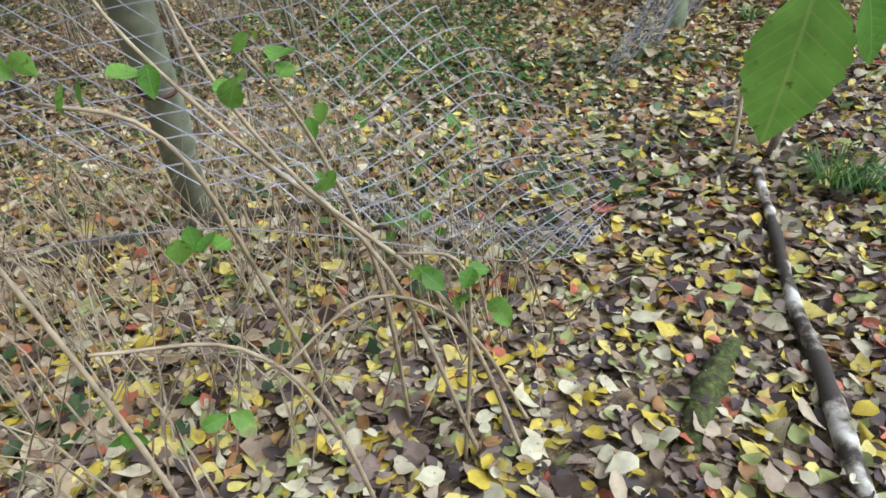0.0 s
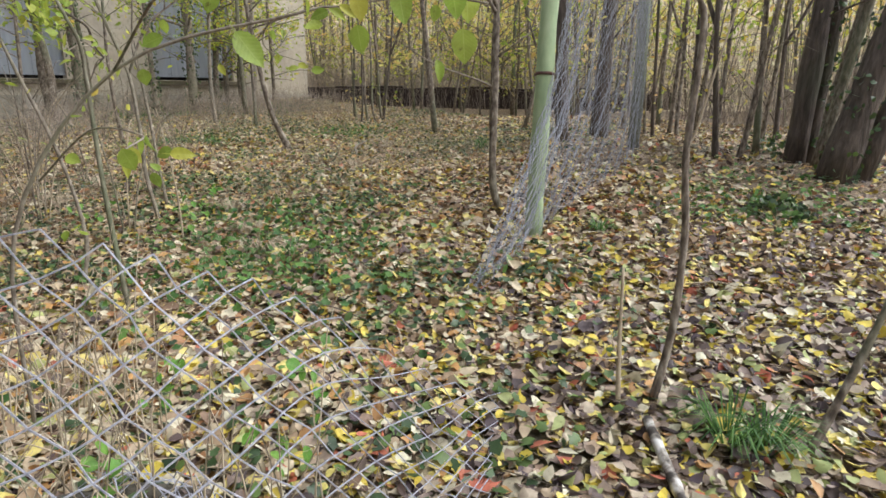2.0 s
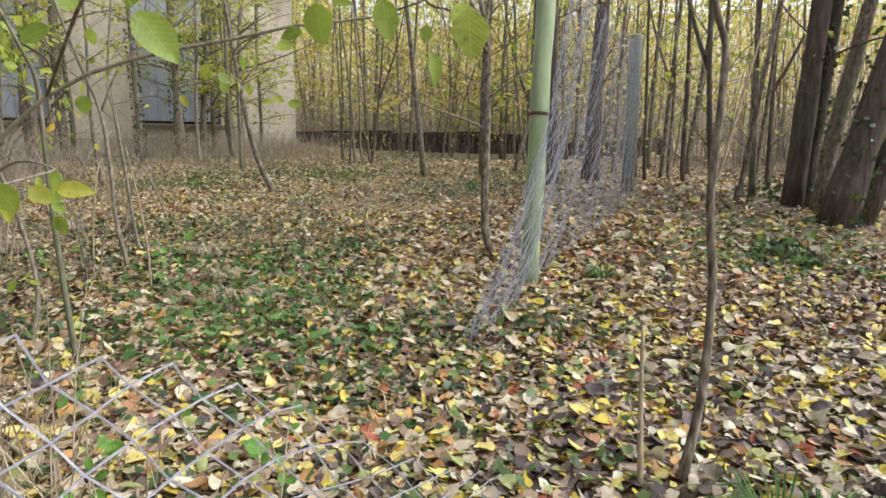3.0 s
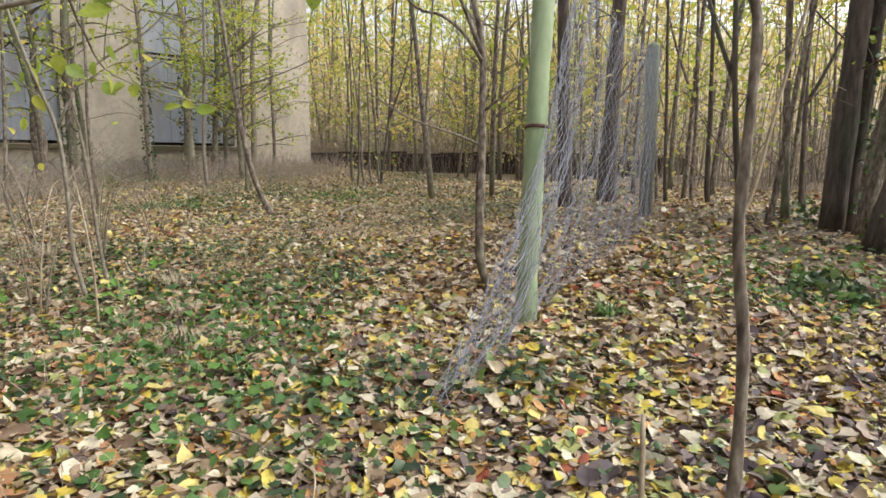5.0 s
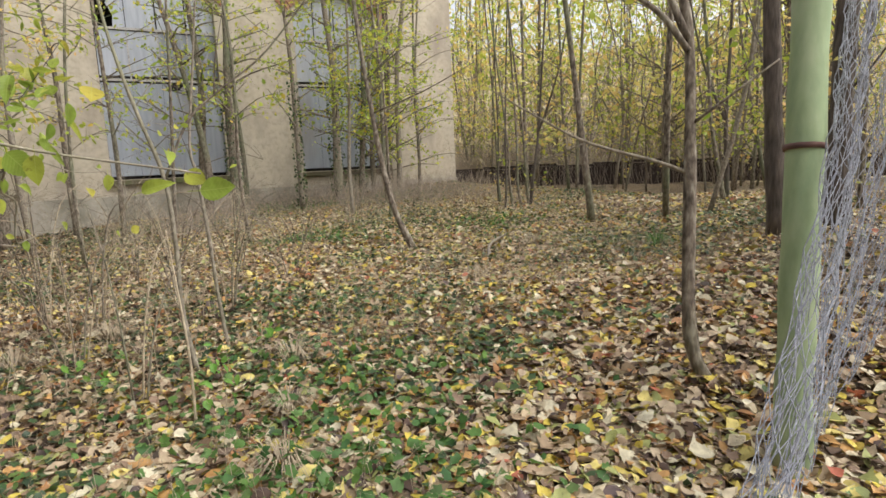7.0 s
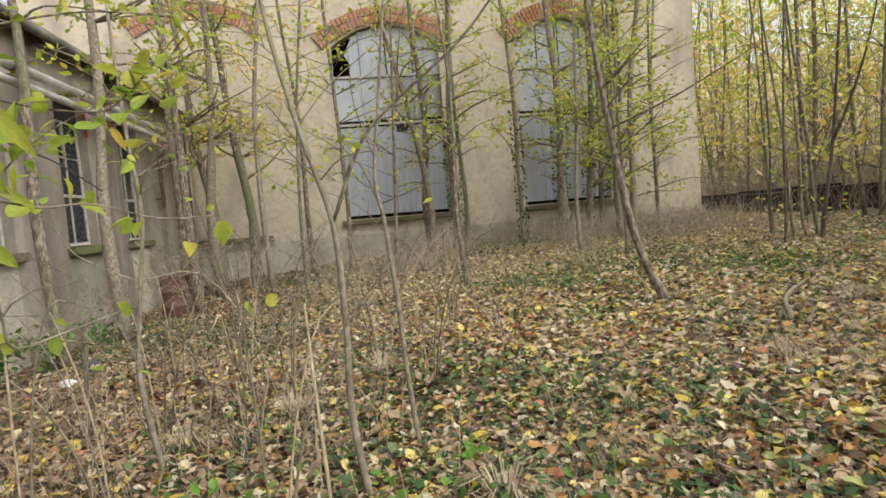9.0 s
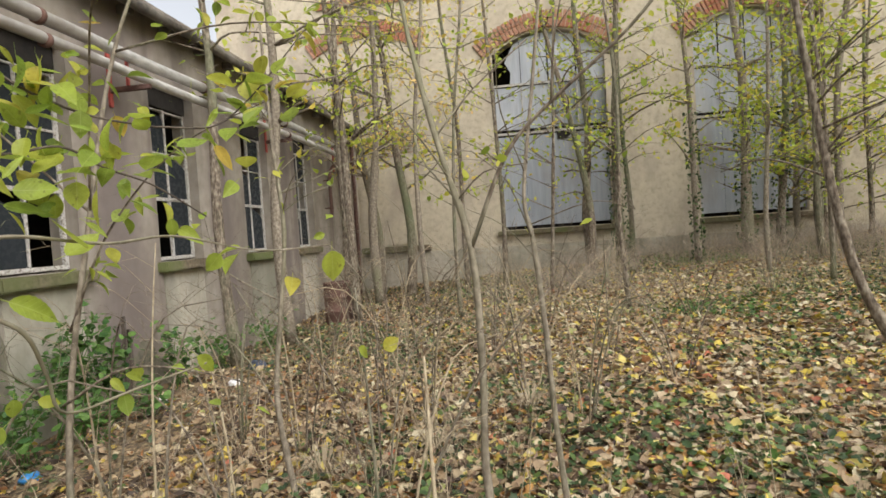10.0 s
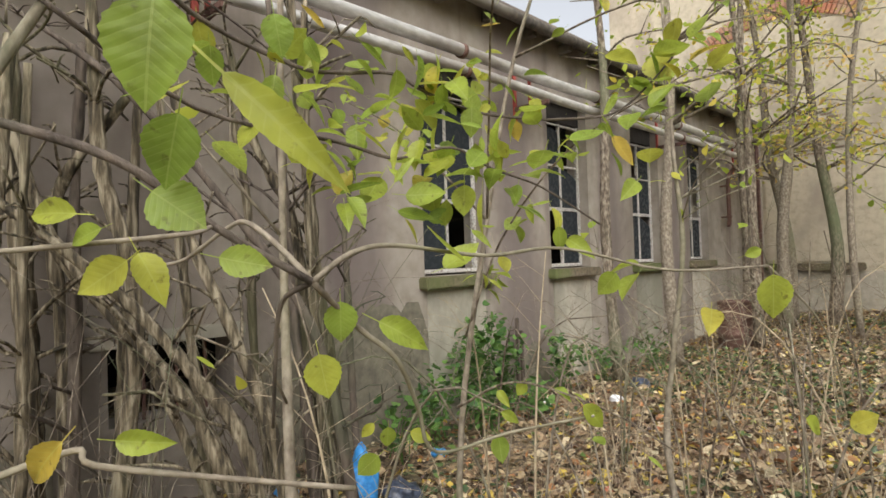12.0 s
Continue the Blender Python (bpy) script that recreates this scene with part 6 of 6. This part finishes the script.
for pts in ([(0.75, 1.35, 0), (0.6, 1.2, 0.6), (0.5, 1.1, 0.95), (0.35, 1.2, 1.02)], [(0.9, 1.2, 0), (0.85, 1.15, 0.5), (0.76, 1.15, 0.85), (0.65, 1.08, 1.06)], [(0.95, 1.0, 0), (0.98, 0.98, 0.4), (0.95, 0.97, 0.6), (0.85, 1.05, 0.62)],
            [(1.0, 0.95, 0), (0.85, 1.1, 0.55), (0.65, 1.25, 0.85), (0.5, 1.4, 1.1), (0.45, 1.6, 1.35)], [(1.1, 0.9, 0), (0.95, 1.0, 0.45), (0.72, 1.15, 0.78), (0.62, 1.3, 1.02), (0.6, 1.6, 1.3)], [(0.7, 1.0, 0), (0.62, 0.98, 0.35), (0.5, 0.98, 0.6), (0.3, 0.95, 0.72)],
            [(0.35, 0.95, 0), (0.3, 0.98, 0.5), (0.24, 1.02, 0.9), (0.2, 1.08, 1.15)], [(1.2, 1.0, 0), (1.0, 1.02, 0.35), (0.8, 1.1, 0.5), (0.55, 1.1, 0.4)]):
    twig(bramble, rooted(pts), 0.0065, 0.0028, dry_stem, "cane", 6)
for place in ((0.64, 1.09, 1.04), (0.69, 1.07, 1.05), (0.41, 1.2, 1.01), (0.34, 1.29, 1.06), (0.5, 1.16, 1.01), (0.76, 1.12, 0.8), (0.78, 1.17, 0.88), (0.53, 1.07, 0.73), (0.47, 1.12, 0.75), (0.9, 1.01, 0.58), (0.98, 0.95, 0.56), (0.95, 0.98, 0.5), (1.05, 0.95, 0.45), (0.6, 1.1, 1.0), (0.42, 1.05, 0.42), (0.3, 1.0, 0.5)):
    for k in range(2):
        hang(bramble, jitter(place, 0.02), random.uniform(0.045, 0.065), DEEP[k], jitter((0.2, -0.1, -0.4), 0.5), jitter((-0.3, -0.5, 0.7), 0.25))
# low green shoots in the leaves
for x, y in ((1.35, 1.9), (1.7, 2.2), (2.0, 2.5), (1.2, 2.4), (1.5, 2.8), (3.3, 6.4), (3.0, 6.2), (2.2, 6.4), (2.9, 5.7)):
    sh = thing("green_shoot", on_ground(x, y), "low green shoot with fresh leaves among fallen leaves", "seedling", "green shoots")
    twig(sh, [on_ground(x, y, -0.02), on_ground(x + 0.02, y, 0.15), on_ground(x, y + 0.03, 0.3)], 0.003, 0.002, dry_stem, "stem", 4)
    for k in range(9):
        hang(sh, on_ground(x + random.gauss(0, 0.06), y + random.gauss(0, 0.06), random.uniform(0.1, 0.34)), random.uniform(0.05, 0.075), random.choice(DEEP), jitter((0, 0, -0.4), 0.6), jitter((0, -0.4, 0.8), 0.25))

# ---- old elder against the annex ----
elder = thing("elder_bush", on_ground(-0.9, 6.5), "old leafless elder with many crooked corky stems", "bush")
STEMS = [([(-0.93, 7.05, 0), (-0.93, 7.03, 0.53), (-0.99, 6.94, 1.4), (-1.01, 6.9, 2.27), (-1.05, 6.84, 3.14), (-1.05, 6.81, 3.9)], 0.055), ([(-0.31, 6.31, 0), (-0.39, 6.21, 0.56), (-0.56, 6.03, 1.24), (-0.71, 5.87, 1.8), (-0.73, 5.82, 2.6)], 0.04),
         ([(-0.39, 6.17, 0), (-0.68, 5.86, 0.72), (-0.99, 5.54, 1.27), (-1.23, 5.29, 1.75), (-1.38, 5.12, 2.4)], 0.045), ([(-0.71, 7.1, 0), (-0.73, 7.06, 0.55), (-0.73, 7.04, 1.39), (-0.72, 7.03, 1.82), (-0.61, 7.12, 2.6)], 0.028),
         ([(-1.02, 6.9, 0), (-1.03, 6.87, 0.76), (-1.06, 6.8, 1.83), (-1.25, 6.59, 2.49), (-1.38, 6.45, 3.3)], 0.05), ([(-1.16, 5.56, 0), (-1.02, 5.67, 1.26), (-1.12, 5.53, 2.16), (-1.13, 5.5, 2.85), (-1.12, 5.49, 3.5)], 0.05),
         ([(-1.65, 5.25, 0), (-1.63, 5.23, 1.12), (-1.63, 5.21, 1.84), (-1.65, 5.17, 3.0)], 0.06), ([(-0.61, 6.1, 0), (-0.97, 5.71, 0.98), (-1.29, 5.38, 1.55), (-1.57, 5.09, 2.2)], 0.035),
         ([(-0.03, 6.6, 0), (-0.19, 6.42, 1.09), (-0.6, 5.99, 2.02), (-1.0, 5.57, 2.69), (-1.47, 5.09, 3.2)], 0.03), ([(-1.48, 5.39, 0), (-1.47, 5.38, 1.12), (-1.46, 5.36, 2.01), (-1.06, 5.75, 2.78), (-0.96, 5.82, 3.4)], 0.04),
         ([(-1.2, 6.2, 0), (-1.25, 6.1, 0.9), (-1.2, 6.0, 1.8), (-1.3, 5.9, 3.0)], 0.04), ([(-1.3, 6.7, 0), (-1.35, 6.6, 0.9), (-1.3, 6.55, 2.0), (-1.4, 6.4, 3.2)], 0.04), ([(-0.85, 6.95, 0), (-0.87, 6.9, 0.9), (-0.9, 6.85, 2.0), (-0.85, 6.8, 3.4)], 0.035),
         ([(-0.85, 6.8, 0), (-0.88, 6.75, 0.6), (-0.93, 6.69, 1.2), (-0.95, 6.65, 2.3), (-0.99, 6.6, 3.5)], 0.045), ([(-0.80, 6.86, 0), (-0.82, 6.82, 0.9), (-0.86, 6.8, 1.82), (-0.85, 6.82, 3.5)], 0.035),
         ([(-0.39, 6.2, 0), (-0.46, 6.07, 0.51), (-0.56, 5.82, 0.94), (-0.65, 5.59, 1.28), (-0.71, 5.33, 1.57), (-0.9, 4.9, 2.0)], 0.04), ([(-0.64, 6.58, 0), (-0.74, 6.4, 0.45), (-0.81, 6.25, 0.91), (-0.85, 6.16, 1.22), (-0.92, 6.02, 1.63), (-1.0, 5.8, 2.3)], 0.034),
         ([(-1.45, 5.16, 0), (-1.47, 5.2, 0.8), (-1.46, 5.15, 1.66), (-1.5, 5.1, 2.8)], 0.055), ([(-1.40, 5.38, 0), (-1.36, 5.42, 0.9), (-1.41, 5.44, 1.83), (-1.38, 5.5, 3.0)], 0.045), ([(-1.36, 5.65, 0), (-1.4, 5.7, 0.7), (-1.33, 5.73, 1.46), (-1.3, 5.8, 2.7)], 0.05),
         ([(-0.77, 5.0, 0), (-0.8, 5.06, 0.7), (-0.76, 5.07, 1.64), (-0.7, 5.1, 2.6)], 0.03), ([(-1.1, 4.8, 0), (-1.05, 4.9, 0.9), (-1.1, 5.0, 1.8), (-1.2, 5.1, 2.9)], 0.05)]
for n, (pts, r) in enumerate(STEMS):
    v, f, tips = grow(rooted(pts), r * 1.15, r * 0.6, 6, 0, reach=(0.12, 1.0), spread=0.65, sides=10, twigs=3, fine=9, knob=0.2)
    part("stem", mesh_of("stem", v, f, (corky, corky, corky, bark_dark, corky)[n % 5], True), None, elder)
stems("elder_twigs", [(random.uniform(-1.6, -0.2), random.uniform(4.3, 6.6)) for _ in range(85)], 2.2, 0.9, 0.004, bark_brown, "thin dry shoots of the elder", 0.7)


def nettles(x, y, h, count, label):
    th = thing("elder_seedling", on_ground(x, y), label, "shrub", "green shrubs along the annex")
    pts = []
    for k in range(9):
        a = random.uniform(0, 6.28)
        top = on_ground(x, y, h * random.uniform(0.5, 1.0)) + Vector((math.cos(a), math.sin(a), 0)) * random.uniform(0.05, 0.5)
        top.x = max(top.x, FACE + 0.1)
        line = twig(th, [on_ground(x + random.gauss(0, 0.06), y + random.gauss(0, 0.06), -0.03), on_ground(x, y, 0).lerp(top, 0.5) + Vector((0, 0, 0.1)), top], 0.006, 0.003, herb_leaf, "stem", 5)
        pts += line[3:]
    c = np.array([tuple(jitter(random.choice(pts), 0.07)) for _ in range(count)])
    c[:, 0] = np.maximum(c[:, 0], FACE + 0.07)
    part("foliage", leaf_cloud(c, rng.uniform(0.06, 0.12, count), OVAL, herb_leaf, "foliage", flat=0.5), None, th)


for x, y, h, k in ((-1.5, 9.1, 1.2, 380), (-1.45, 9.75, 0.95, 260), (-1.5, 10.9, 0.75, 200), (-1.35, 11.8, 0.6, 80), (-1.3, 8.45, 0.75, 170), (-0.95, 8.9, 0.5, 110), (-1.0, 9.7, 0.4, 80), (-1.4, 13.4, 0.7, 80), (-0.9, 12.6, 0.45, 50), (-1.1, 7.8, 0.5, 60)):
    nettles(x, y, h, k, "green elder seedlings growing at the foot of the annex wall")

# ---- rubbish by the wall ----
drum = thing("oil_drum", on_ground(-0.75, 15.4), "rusty brown oil drum standing near the annex corner", "drum")
base = on_ground(-0.75, 15.4, -0.05)
prof = [(0.0, 0.27), (0.02, 0.285), (0.27, 0.28), (0.29, 0.295), (0.31, 0.28), (0.55, 0.28), (0.57, 0.295), (0.59, 0.28), (0.84, 0.28), (0.86, 0.29), (0.87, 0.27), (0.84, 0.26)]
vs, fs = [], []
for z, r in prof:
    for k in range(20):
        vs.append(base + Vector((r * math.cos(k * math.pi / 10), r * math.sin(k * math.pi / 10), z)))
for i in range(len(prof) - 1):
    for k in range(20):
        fs.append((i * 20 + k, i * 20 + (k + 1) % 20, i * 20 + 20 + (k + 1) % 20, i * 20 + 20 + k))
fs.append(tuple(reversed(range(20))))
part("shell", mesh_of("shell", vs, fs, rust, True), None, drum)
part("lid", mesh_of("lid", [v + Vector((0, 0, 0)) for v in vs[-20:]], [tuple(range(20))], rust), None, drum, "sunken rusty lid")


def litter_bag(name, x, y, size, mat, label, flat=0.6):
    bm = bmesh.new()
    bmesh.ops.create_icosphere(bm, subdivisions=3, radius=1.0)
    for v in bm.verts:
        n1 = noise.noise(v.co * 1.7 + Vector((x, y, 0))) * 0.45 + noise.noise(v.co * 4.5 + Vector((y, x, 1))) * 0.28
        v.co = v.co * (1 + n1)
        v.co = Vector((v.co.x * size, v.co.y * size * 0.8, max(v.co.z, -0.6) * size * flat))
    bmesh.ops.translate(bm, verts=bm.verts, vec=on_ground(x, y, size * flat * 0.55))
    ob = part(name, bm, mat, None)
    ob.data.polygons.foreach_set("use_smooth", [True] * len(ob.data.polygons))
    tagged(ob, label, "litter", "rubbish along the annex")


litter_bag("plastic_bag", -1.3, 10.35, 0.07, plastic_white, "crumpled white plastic bag on the leaves")
litter_bag("plastic_bag", -0.55, 10.7, 0.09, plastic_white, "crumpled white and dark plastic bag on the leaves")
litter_bag("plastic_bag", -0.7, 11.6, 0.13, plastic_dark, "dark blue crumpled plastic bag on the leaves")
litter_bag("plastic_bag", -0.62, 7.05, 0.12, plastic_blue, "bright blue plastic bag caught by the elder", 2.2)
litter_bag("plastic_bag", -0.42, 7.25, 0.16, plastic_dark, "dark plastic sack half buried in leaves")
litter_bag("plastic_bag", -1.2, 6.75, 0.1, plastic_blue, "blue plastic scrap under the elder")
litter_bag("plastic_bag", -0.9, 8.1, 0.08, plastic_blue, "pale blue plastic scrap at the wall")
for k, (dy, h) in enumerate(((0.0, 1.15), (0.09, 0.98))):
    b = on_ground(-1.72, 10.3 + dy, -0.1)
    bm = box((b.x, b.y, b.z), (b.x + 0.04, b.y + 0.05, b.z + h), 0.006, 0.008)
    tagged(part("wooden_stake", bm, bark_dark, None), "rotten dark wooden stake against the annex wall", "stake", "stakes by the wall")
